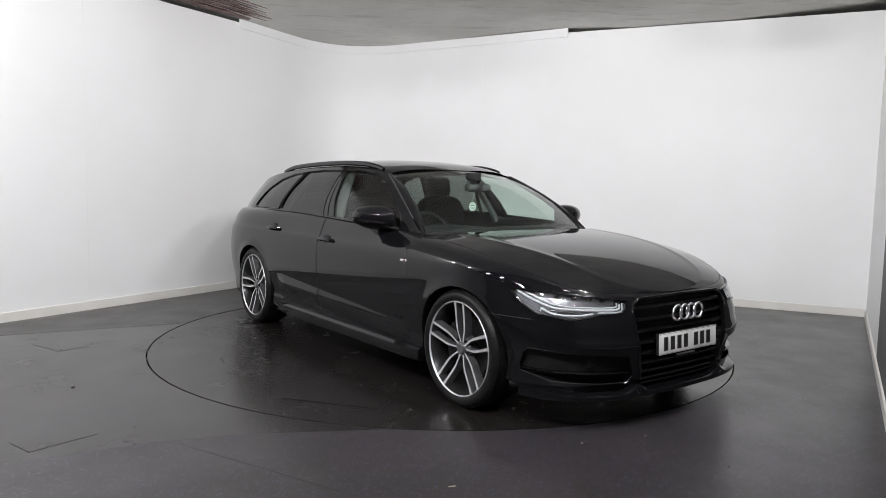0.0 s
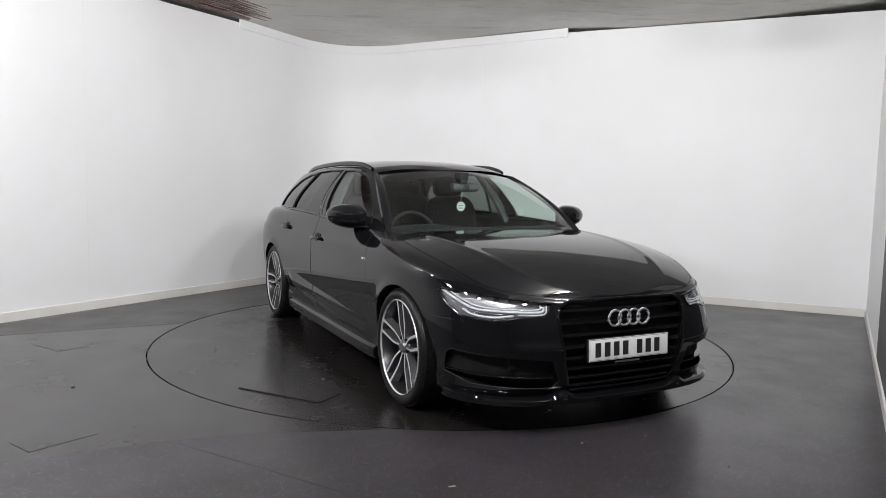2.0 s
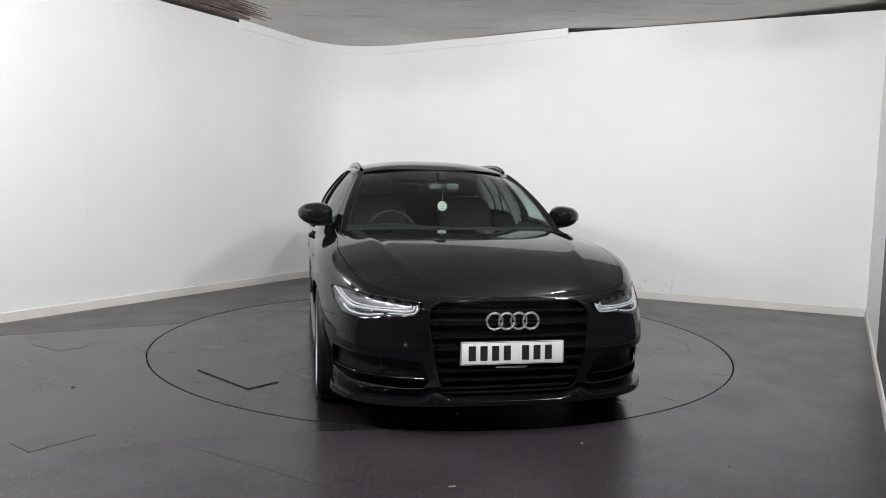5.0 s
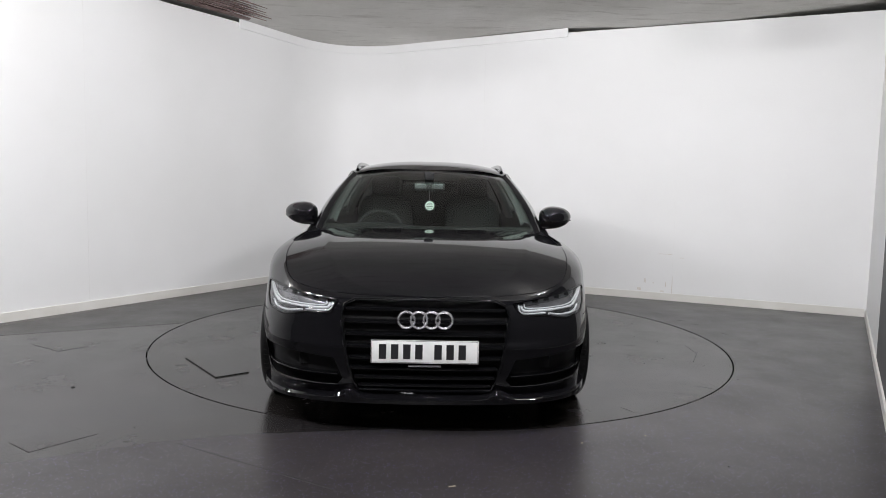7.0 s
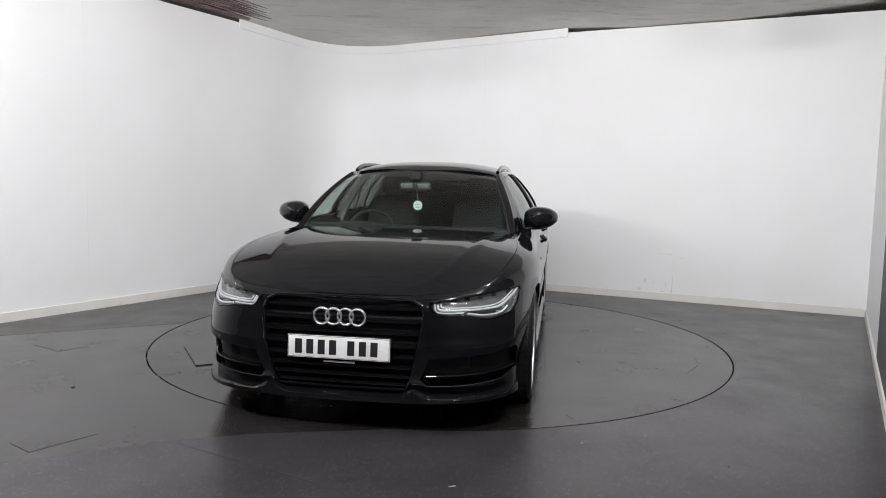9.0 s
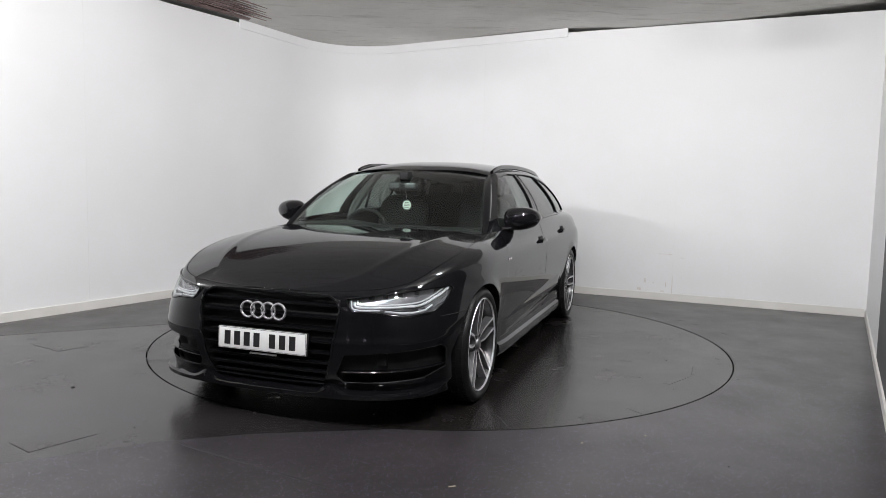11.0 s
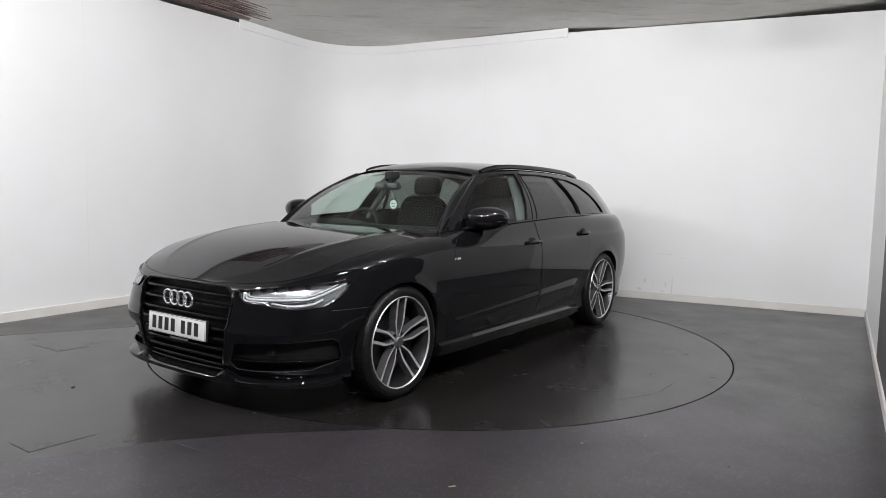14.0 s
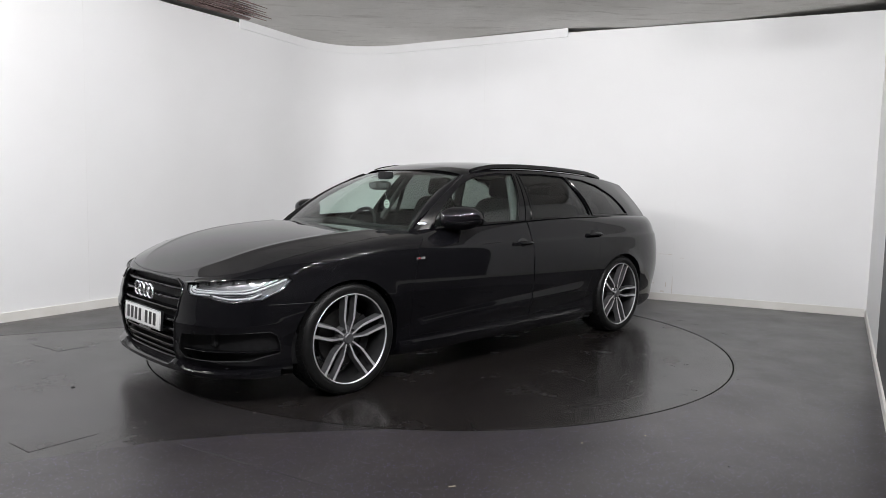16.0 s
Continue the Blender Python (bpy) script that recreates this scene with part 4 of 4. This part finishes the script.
    bmesh.ops.recalc_face_normals(bm, faces=bm.faces[:])
    part("centre_cap", bm, M_rimgrey, wheel)
    for k in range(5):
        bm = bmesh.new()
        bmesh.ops.create_cone(bm, cap_ends=True, segments=12, radius1=0.009, radius2=0.008, depth=0.02, matrix=Matrix.Rotation(2 * math.pi * (k + 0.5) / 5 + twist, 4, "Y") @ pose(0, 0.084, 0.054, -90, 0, 0))
        part("wheel_bolt", bm, M_dark, wheel)
    bm = bmesh.new()
    lathe(bm, [(0.07, 0.03), (0.172, 0.030), (0.175, 0.026), (0.175, 0.0), (0.07, 0.0)], 64)
    bmesh.ops.recalc_face_normals(bm, faces=bm.faces[:])
    part("brake_disc", bm, M_steel, wheel, "grey steel brake disc")
    bm = bmesh.new()
    for k in range(9):
        a = math.radians(-35 + 70 * k / 8)
        m = Matrix.Rotation(a + (math.pi / 2 if x > 0 else -math.pi / 2) * side * -1, 4, "Y")
        box(bm, -0.014, 0.014, -0.03, 0.040, 0.130, 0.190, m)
    part("brake_caliper", bm, M_dark, wheel)
    # wheel house
    bm = bmesh.new()
    rows = []
    for k in range(33):
        a = math.radians(-20 + 220 * k / 32)
        deep = side_y(x + 0.376 * math.cos(a), max(0.16, 0.31 + 0.376 * math.sin(a))) - 0.012
        rows.append([Vector((x + rr * math.cos(a), side * min(yy, deep), 0.31 + rr * math.sin(a))) for rr, yy in ((0.376, 0.905), (0.392, 0.88), (0.395, 0.56), (0.05, 0.55))])
    grid(bm, rows)
    part("wheel_liner", bm, M_dark, car, "matt black wheel arch liner")
    return wheel
# ---- car: nose ----
def half_grille(z):
    pts = sorted((q[1], q[0]) for q in GRILLE[1:8])
    return float(np.interp(z, [p[0] for p in pts], [p[1] for p in pts]))


def outline_on_nose(poly, out=0.002, step=0.02):
    pts = []
    for (ay, az), (by, bz) in zip(poly, poly[1:] + poly[:1]):
        n = max(1, int(math.hypot(by - ay, bz - az) / step))
        for s in range(n):
            y, z = ay + (by - ay) * s / n, az + (bz - az) * s / n
            pts.append(Vector((surface_x(y, z) + out, y, z)))
    return pts


def band(bm, line, depth, height):
    """A slat: a rounded blade that follows a line of points, with its depth backwards."""
    prof = [(0.0, -0.35), (0.002, 0.0), (0.0, 0.35), (-0.3, 0.5), (-1.0, 0.5), (-1.0, -0.5), (-0.3, -0.5)]
    rings = [[bm.verts.new(p + Vector((a * depth if a < 0 else a, 0, b * height))) for a, b in prof] for p in line]
    n = len(prof)
    for a, b in zip(rings, rings[1:]):
        for k in range(n):
            bm.faces.new((a[k], a[(k + 1) % n], b[(k + 1) % n], b[k]))
    bm.faces.new(rings[0][::-1])
    bm.faces.new(rings[-1])
    bmesh.ops.recalc_face_normals(bm, faces=bm.faces[:])


def build_nose(car):
    grille = new("grille")
    grille.parent = car
    bm = bmesh.new()
    grid(bm, [[Vector((surface_x(y, z) - 0.06, y, z)) for y in np.linspace(-0.44, 0.44, 29)] for z in np.linspace(0.20, 0.70, 20)])
    part("grille_backing", bm, M_dark, grille)
    full = GRILLE[:9]
    ring = [p for p in full] + [(-y, z) for y, z in full[::-1] if y > 0]
    bm = bmesh.new()
    tube(bm, outline_on_nose(ring, -0.002), 0.008, 8, True)
    part("grille_frame", bm, M_trim, grille, "gloss black grille surround")
    for z in (0.632, 0.572, 0.512, 0.455, 0.398, 0.345, 0.298, 0.255):
        w = half_grille(z) - 0.012
        bm = bmesh.new()
        band(bm, [Vector((surface_x(y, z) - 0.012, y, z)) for y in np.linspace(-w, w, 25)], 0.04, 0.019)
        part("grille_bar", bm, M_trim, grille)
    emblem = new("emblem")
    emblem.parent = car
    emblem["label"] = "four linked chrome rings"
    for k in range(4):
        bm = bmesh.new()
        c = Vector((2.297, -0.0915 + 0.061 * k, 0.590))
        tube(bm, [c + Vector((0.002 * (k % 2), 0.0395 * math.cos(a), 0.0395 * math.sin(a))) for a in np.linspace(0, 2 * math.pi, 40, endpoint=False)], 0.0066, 8, True)
        part("ring", bm, M_chrome, emblem)
    plate = new("number_plate")
    plate.parent = car
    plate["label"] = "white number plate with black bars"
    plate.location = (2.306, 0, 0.437)
    plate.rotation_euler = (0, math.radians(-3), 0)
    bm = bmesh.new()
    box(bm, -0.012, 0.004, -0.262, 0.262, -0.0575, 0.0575)
    bevel(bm, 0.003)
    part("plate_holder", bm, M_dark, plate)
    bm = bmesh.new()
    box(bm, 0.004, 0.008, -0.26, 0.26, -0.0555, 0.0555)
    bevel(bm, 0.0015)
    part("plate_face", bm, M_plate, plate)
    bm = bmesh.new()
    for a, b, c, d in ((-0.2575, -0.2555, -0.053, 0.053), (0.2555, 0.2575, -0.053, 0.053), (-0.2555, 0.2555, 0.051, 0.053), (-0.2555, 0.2555, -0.053, -0.051)):
        box(bm, 0.008, 0.0085, a, b, c, d)
    part("plate_border", bm, M_bar, plate)
    y = -0.222
    for k in range(7):
        bm = bmesh.new()
        box(bm, 0.008, 0.0092, y, y + 0.036, -0.036, 0.036)
        part("plate_bar", bm, M_bar, plate)
        y += 0.0585 if k != 3 else 0.0925
    bm = bmesh.new()
    box(bm, 2.296, 2.300, -0.08, 0.08, 0.360, 0.368)
    part("dealer_bar", bm, M_paleplastic, plate.parent, "pale strip of small lettering as a bar")
    for side in (1, -1):
        mir = (lambda p: [(side * y, z) for y, z in p])
        lamp = new("headlight")
        lamp.parent = car
        bm = bmesh.new()
        grid(bm, shell_rows())
        trim(bm, LAMP, (1, 2), keep_inside=True, where=ahead)
        lens = bm.copy()
        for v in bm.verts:
            v.co.x -= 0.034
            v.co.y -= 0.008
        part("lamp_housing", bm if side > 0 else flipped(bm), M_lampgrey, lamp, "bright metallised lamp housing")
        part("lens", lens if side > 0 else flipped(lens), M_lens, lamp, "clear headlight cover")
        bm = bmesh.new()
        grid(bm, [[p + Vector((-d, -side * d * 0.24, 0)) for p in outline_on_nose(mir(LAMP), 0.0, 0.015)] for d in (0.0, 0.036)])
        part("lamp_wall", bm, M_lampgrey, lamp)
        bm = bmesh.new()
        tube(bm, outline_on_nose(mir(LAMP), 0.0, 0.015), 0.0055, 6, True)
        part("lamp_seal", bm, M_trim, lamp)

        def inside(y, z, d):
            return Vector((surface_x(y, z) - d, side * (y - d * 0.2), z))
        # light guides
        for pts, r, d in (([(0.475, 0.655), (0.492, 0.630), (0.60, 0.628), (0.70, 0.630), (0.765, 0.636), (0.815, 0.675), (0.838, 0.706)], 0.0065, 0.014),
                          ([(0.460, 0.660), (0.482, 0.620), (0.60, 0.616)], 0.004, 0.010),
                          ([(0.490, 0.662), (0.505, 0.642), (0.62, 0.640), (0.74, 0.646), (0.79, 0.672), (0.82, 0.704)], 0.004, 0.012),
                          ([(0.62, 0.612), (0.70, 0.600), (0.77, 0.606), (0.80, 0.63)], 0.0055, 0.012)):
            f = spline(*[(k / (len(pts) - 1), p[0]) for k, p in enumerate(pts)])
            g = spline(*[(k / (len(pts) - 1), p[1]) for k, p in enumerate(pts)])
            bm = bmesh.new()
            tube(bm, [inside(f(t), g(t), d) for t in np.linspace(0, 1, 30)], r, 8)
            part("light_guide", bm, M_guide, lamp, "frosted white light guide")
        # bright corner reflector
        bm = bmesh.new()
        rows = []
        for i in range(9):
            y = 0.752 + 0.088 * i / 8
            low, high = 0.600 + 0.045 * (i / 8) ** 2, 0.632 + 0.074 * (i / 8) ** 0.8
            rows.append([inside(y, low + (high - low) * j / 6, 0.030 - 0.014 * j / 6) for j in range(7)])
        grid(bm, rows)
        part("reflector", bm, M_reflector, lamp, "bright corner reflector")
        # dark mask with small projector lenses
        bm = bmesh.new()
        band(bm, [inside(y, 0.6685 + (y - 0.5) * 0.10, 0.026) for y in np.linspace(0.495, 0.790, 14)], 0.012, 0.038)
        part("lamp_mask", bm, M_lampmask, lamp, "grey lamp mask")
        for y in (0.550, 0.610, 0.670, 0.730):
            c = inside(y, 0.6685 + (y - 0.5) * 0.10, 0.024)
            bm = bmesh.new()
            box(bm, c.x - 0.012, c.x + 0.006, c.y - 0.017, c.y + 0.017, c.z - 0.010, c.z + 0.010)
            bevel(bm, 0.005)
            part("projector", bm, M_barrel, lamp, "small square projector lens")
        bm = bmesh.new()
        band(bm, [inside(y, 0.612 + (y - 0.65) * 0.05, 0.024) for y in np.linspace(0.66, 0.775, 8)], 0.01, 0.012)
        part("lamp_blade", bm, M_rimgrey, lamp)
        # side intake
        intake = new("side_intake")
        intake.parent = car
        bm = bmesh.new()
        grid(bm, [[Vector((surface_x(y, z) - 0.055, side * (y - 0.015), z)) for y in np.linspace(0.38, 0.87, 20)] for z in np.linspace(0.22, 0.46, 8)])
        part("intake_backing", bm, M_dark, intake)
        bm = bmesh.new()
        tube(bm, outline_on_nose(mir(INTAKE), -0.003), 0.0025, 6, True)
        part("intake_frame", bm, M_dark, intake)
        for z, w in ((0.305, 0.009),):
            bm = bmesh.new()
            band(bm, [Vector((surface_x(y, z) - 0.014, side * y, z + 0.02 * (y - 0.43))) for y in np.linspace(0.43, 0.845, 20)], 0.04, w)
            part("intake_slat", bm, M_trim, intake)
        bm = bmesh.new()
        c = surface_x(0.62, 0.36) - 0.05
        box(bm, c - 0.02, c + 0.006, side * 0.60 - 0.03, side * 0.60 + 0.03, 0.335, 0.405)
        bevel(bm, 0.006)
        part("intake_sensor", bm, M_dark, intake)
        # side skirt
        bm = bmesh.new()
        rings = []
        for x in np.linspace(1.075, -0.93, 24):
            e = max(0, (x - 0.95) / 0.125, (-0.83 - x) / 0.10)
            o = 0.014 * e
            rings.append([bm.verts.new((x, side * y, z)) for y, z in ((0.870, 0.255), (0.912 - o, 0.258), (0.932 - o, 0.243), (0.934 - o, 0.205), (0.918 - o, 0.176), (0.86, 0.170))])
        for a, b in zip(rings, rings[1:]):
            for k in range(5):
                bm.faces.new((a[k], a[k + 1], b[k + 1], b[k]))
        bm.faces.new(rings[0])
        bm.faces.new(rings[-1][::-1])
        bmesh.ops.recalc_face_normals(bm, faces=bm.faces[:])
        part("side_skirt", bm, M_paint, car)
        # seam between wing and bumper
        bm = bmesh.new()
        tube(bm, [(surface_x(y, 0.572) + 0.0006, side * (y + 0.0006), 0.572) for y in np.linspace(0.835, 0.918, 14)], 0.0016, 6)
        part("bumper_seam", bm, M_seam, car)
        # wing badge
        bm = bmesh.new()
        box(bm, 0.895, 0.965, side * 0.935 - 0.003, side * 0.935 + 0.003, 0.772, 0.787)
        bevel(bm, 0.002)
        part("wing_badge", bm, M_chrome, car, "small chrome badge")
        bm = bmesh.new()
        box(bm, 0.935, 0.952, side * 0.9385 - 0.001, side * 0.9385 + 0.001, 0.774, 0.785)
        part("badge_inlay", bm, M_red, car)
        # mirror
        mirror = new("door_mirror")
        mirror.parent = car
        bm = bmesh.new()
        bmesh.ops.create_uvsphere(bm, u_segments=40, v_segments=24, radius=1)
        for v in bm.verts:
            c = v.co
            for i in range(3):
                c[i] = math.copysign(abs(c[i]) ** 0.86, c[i])
            v.co = Vector((0.530 + (0.14 * c.x if c.x > 0 else 0.095 * c.x) * (1 - 0.15 * c.y) - 0.035 * c.y, side * (0.917 + 0.120 * c.y), 1.024 + 0.080 * c.z * (1 - 0.10 * c.y) + (0.012 if c.z < 0 else 0) * c.y))
        bmesh.ops.recalc_face_normals(bm, faces=bm.faces[:])
        shell = part("mirror_shell", bm, M_paint, mirror)
        bm = bmesh.new()
        tube(bm, [(0.66, side * 0.80, 0.950), (0.64, side * 0.85, 0.962), (0.60, side * 0.90, 0.978), (0.58, side * 0.94, 0.985)], 0.026, 12, flat=0.55)
        part("mirror_arm", bm, M_trim, mirror)
        bm = bmesh.new()
        grid(bm, [[Vector((0.447 - 0.030 * (i / 8 * 2 - 1) + 0.002, side * (0.923 + 0.075 * (i / 8 * 2 - 1)), 1.022 + 0.043 * (j / 6 * 2 - 1))) for i in range(9)] for j in range(7)])
        part("mirror_glass", bm, M_mirror, mirror, "mirror glass")
        bm = bmesh.new()
        tube(bm, [(0.656 - 0.03 * abs(k / 8) - 0.075 * (k / 8) ** 3, side * (0.875 + 0.150 * k / 8), 1.006) for k in range(9)], 0.005, 6)
        part("indicator", bm, M_trim, mirror)
    # splitter
    bm = bmesh.new()
    rings = []
    for t in np.linspace(-1, 1, 161):
        y = 0.893 * t
        rise = 0.036 * math.exp(-(((abs(y) - 0.36) / 0.05) ** 2)) + 0.020 * max(0, (abs(y) - 0.7) / 0.2)
        x = surface_x(y, 0.20)
        if x < 1.86:
            continue
        o = 0.055 if abs(y) < 0.83 else 0.03
        x += 0.012 * math.exp(-((y / 0.3) ** 2))
        rings.append([bm.verts.new((x + a, y * (1 + 0.028 * (a > 0)), z)) for a, z in ((-0.06, 0.215 + rise), (o - 0.012, 0.203 + rise), (o, 0.192 + rise * 0.8), (o - 0.004, 0.172), (-0.06, 0.165))])
    for a, b in zip(rings, rings[1:]):
        for k in range(4):
            bm.faces.new((a[k], a[k + 1], b[k + 1], b[k]))
    bmesh.ops.recalc_face_normals(bm, faces=bm.faces[:])
    part("front_splitter", bm, M_paint, car, "gloss black front splitter")
    # underbody
    bm = bmesh.new()
    box(bm, -2.30, 2.16, -0.60, 0.60, 0.17, 0.22)
    box(bm, -1.06, 1.06, -0.87, 0.87, 0.168, 0.21)
    part("underbody", bm, M_dark, car)


def build_handles(car, door, x, z, side):
    bm = bmesh.new()
    bmesh.ops.create_uvsphere(bm, u_segments=24, v_segments=12, radius=1)
    for v in bm.verts:
        v.co = Vector((x + 0.058 * v.co.x, side * (half_width(z) - 0.006 + 0.014 * v.co.y), z - 0.004 + 0.042 * v.co.z))
    part("handle_cup", bm, M_dark, door, "dark recess behind the handle")
    bm = bmesh.new()
    o = half_width(z) + 0.022
    tube(bm, [(x + 0.105, side * (o - 0.030), z), (x + 0.092, side * (o - 0.004), z + 0.001), (x + 0.05, side * o, z + 0.003), (x, side * (o + 0.001), z + 0.004), (x - 0.05, side * o, z + 0.003), (x - 0.092, side * (o - 0.004), z + 0.001), (x - 0.105, side * (o - 0.030), z)], 0.0112, 10, flat=1.25)
    part("door_handle", bm, M_paint, door)


def soft_block(bm, size, m, power=0.45, seg=24):
    """A padded block with round edges."""
    bm2 = bmesh.new()
    bmesh.ops.create_uvsphere(bm2, u_segments=seg, v_segments=seg // 2, radius=1)
    for v in bm2.verts:
        c = v.co
        v.co = m @ Vector([math.copysign(abs(c[i]) ** power, c[i]) * size[i] for i in range(3)])
    me = bpy.data.meshes.new("soft")
    bm2.to_mesh(me)
    bm2.free()
    bm.from_mesh(me)
    bpy.data.meshes.remove(me)


def build_interior(car):
    bm = bmesh.new()
    rows = []
    for x, z in ((1.02, 0.90), (0.85, 0.945), (0.70, 0.952), (0.60, 0.945), (0.545, 0.91), (0.56, 0.80), (0.60, 0.60), (0.62, 0.40)):
        rows.append([Vector((x - 0.12 * p * p, 0.74 * p, z + 0.022 * math.exp(-(((p + 0.5) / 0.25) ** 2)))) for p in np.linspace(-1, 1, 31)])
    grid(bm, rows)
    part("dashboard", bm, M_interior, car, "dark grey dashboard")
    bm = bmesh.new()
    box(bm, -2.1, 0.62, -0.78, 0.78, 0.36, 0.40)
    part("cabin_floor", bm, M_interior, car)
    for side in (1, -1):
        bm = bmesh.new()
        grid(bm, [[Vector((x, side * (0.80 - 0.04 * (z - 0.4)), z)) for x in np.linspace(0.62, -2.0, 8)] for z in (0.40, 0.65, 0.90, 0.955)])
        part("door_card", bm, M_interior, car)
    bm = bmesh.new()
    grid(bm, [[Vector((x, (roof_y(x) - 0.03) * p, roof_z(x) - 0.045 - 0.05 * abs(p) ** 3)) for p in np.linspace(-1, 1, 15)] for x in np.linspace(0.18, -1.95, 16)])
    part("headlining", bm, M_lining, car, "grey cloth roof lining")
    wheel = new("steering_wheel")
    wheel.parent = car
    wheel.matrix_basis = pose(0.42, -0.36, 0.880, 0, -25, 0)
    bm = bmesh.new()
    tube(bm, [(0, 0.176 * math.cos(a), 0.176 * math.sin(a)) for a in np.linspace(0, 2 * math.pi, 48, endpoint=False)], 0.015, 10, True)
    part("wheel_rim", bm, M_interior, wheel)
    bm = bmesh.new()
    soft_block(bm, (0.035, 0.075, 0.06), pose(0.02, 0, 0))
    part("wheel_hub", bm, M_interior, wheel)
    for a in (0, 180, 270):
        bm = bmesh.new()
        box(bm, 0.005, 0.02, 0.05, 0.18, -0.014, 0.014, Matrix.Rotation(math.radians(a), 4, "X"))
        part("wheel_spoke", bm, M_lampgrey if a != 270 else M_interior, wheel)
    for y in (-0.37, 0.37):
        seat = new("front_seat")
        seat.parent = car
        for nm, size, m in (("seat_cushion", (0.26, 0.26, 0.09), pose(-0.10, y, 0.58, 0, -6, 0)), ("backrest", (0.075, 0.235, 0.29), pose(-0.39, y, 0.86, 0, -16, 0)), ("headrest", (0.05, 0.13, 0.082), pose(-0.50, y, 1.225, 0, -12, 0))):
            bm = bmesh.new()
            soft_block(bm, size, m)
            part(nm, bm, M_seat, seat)
        for o in (-0.05, 0.05):
            bm = bmesh.new()
            tube(bm, [(-0.475, y + o, 1.10), (-0.49, y + o, 1.18)], 0.007, 8)
            part("headrest_post", bm, M_chrome, seat)
    bench = new("rear_bench")
    bench.parent = car
    for nm, size, m in (("bench_cushion", (0.28, 0.66, 0.09), pose(-1.05, 0, 0.58)), ("bench_backrest", (0.09, 0.66, 0.31), pose(-1.38, 0, 0.86, 0, -18, 0))):
        bm = bmesh.new()
        soft_block(bm, size, m, 0.35)
        part(nm, bm, M_seat, bench)
    for y in (-0.42, 0, 0.42):
        bm = bmesh.new()
        soft_block(bm, (0.05, 0.13, 0.075), pose(-1.49, y, 1.18))
        part("rear_headrest", bm, M_seat, bench)
    # inner pillars and belts
    for side in (1, -1):
        for a, b in (((-0.17, 0.815, 0.93), (-0.33, 0.60, 1.34)), ((-1.12, 0.79, 0.95), (-0.98, 0.59, 1.33)), ((-1.80, 0.74, 0.96), (-1.62, 0.58, 1.28))):
            bm = bmesh.new()
            tube(bm, [(a[0] + (b[0] - a[0]) * k / 8, side * (a[1] - 0.025 + (b[1] - a[1]) * (k / 8) ** 1.25), a[2] + (b[2] - a[2]) * k / 8) for k in range(9)], 0.045, 8, flat=0.6)
            part("inner_pillar", bm, M_lining, car, "grey inner pillar trim")
        bm = bmesh.new()
        grid(bm, [[Vector((-0.26 - 0.06 * k / 6 + w, side * (0.735 - 0.125 * k / 6), 0.80 + 0.50 * k / 6)) for w in (0.0, 0.045)] for k in range(7)])
        part("seat_belt", bm, M_belt, car, "black webbing seat belt")
    bm = bmesh.new()
    soft_block(bm, (0.022, 0.115, 0.032), pose(0.50, 0, 1.228, 0, 10, 0))
    rear_view = part("rear_view_mirror", bm, M_interior, car)
    bm = bmesh.new()
    for s in (-1, 1):
        box(bm, 0.515, 0.530, s * 0.062 - 0.040, s * 0.062 + 0.040, 1.212, 1.250)
    bevel(bm, 0.004)
    part("mirror_back", bm, M_lampgrey, rear_view, "pale moulded back of the mirror")
    bm = bmesh.new()
    box(bm, 0.40, 0.50, -0.034, 0.034, 1.278, 1.335)
    bevel(bm, 0.01)
    part("sensor_pod", bm, M_interior, car)
    # hanging air freshener
    tag = new("air_freshener")
    tag.parent = car
    tag["label"] = "round white hanging air freshener"
    bm = bmesh.new()
    lathe(bm, [(0.0001, -0.003), (0.040, -0.003), (0.041, 0.0), (0.040, 0.003), (0.0001, 0.003)], 40, pose(0.437, 0.006, 1.088, 0, 0, 90))
    bmesh.ops.recalc_face_normals(bm, faces=bm.faces[:])
    part("tag_edge", bm, M_bar, tag)
    bm = bmesh.new()
    lathe(bm, [(0.0001, -0.0045), (0.033, -0.0045), (0.0335, 0.0), (0.033, 0.0045), (0.0001, 0.0045)], 40, pose(0.437, 0.006, 1.088, 0, 0, 90))
    bmesh.ops.recalc_face_normals(bm, faces=bm.faces[:])
    part("tag_disc", bm, M_tag, tag)
    for k, w in enumerate((0.030, 0.042, 0.044, 0.036)):
        bm = bmesh.new()
        box(bm, 0.4405, 0.4425, 0.006 - w / 2, 0.006 + w / 2, 1.1045 - 0.012 * k, 1.1085 - 0.012 * k)
        part("tag_line", bm, M_lampgrey, tag)
    bm = bmesh.new()
    tube(bm, [(0.437, 0.006, 1.128), (0.46, 0.004, 1.18), (0.50, 0.0, 1.215)], 0.0018, 5)
    part("cord", bm, M_paleplastic, tag)


car = tagged(new("estate_car"), "glossy black estate car with twin-spoke alloy wheels on a turntable", "car")
for name, left, right in build_body(car):
    for door, side in ((left, 1), (right, -1)):
        build_handles(car, door, -0.095 if name == "front_door" else -1.035, 0.83 if name == "front_door" else 0.862, side)
build_cabin(car)
for x in AXLES:
    for side in (1, -1):
        build_wheel(car, x, side, 0.0 if x > 0 else -0.32 * side)
build_nose(car)
build_interior(car)


def motions():
    ride, spin = [], []
    for k in range(33):
        t = k / 2
        turn = pose(0, 0, 0, 0, 0, -52.8 - 5.177 * t)
        ride.append((t, turn @ pose(0.0621, -0.1145, 0)))
        spin.append((t, turn))
    walk(car, ride)
    walk(turntable, spin)


motions()
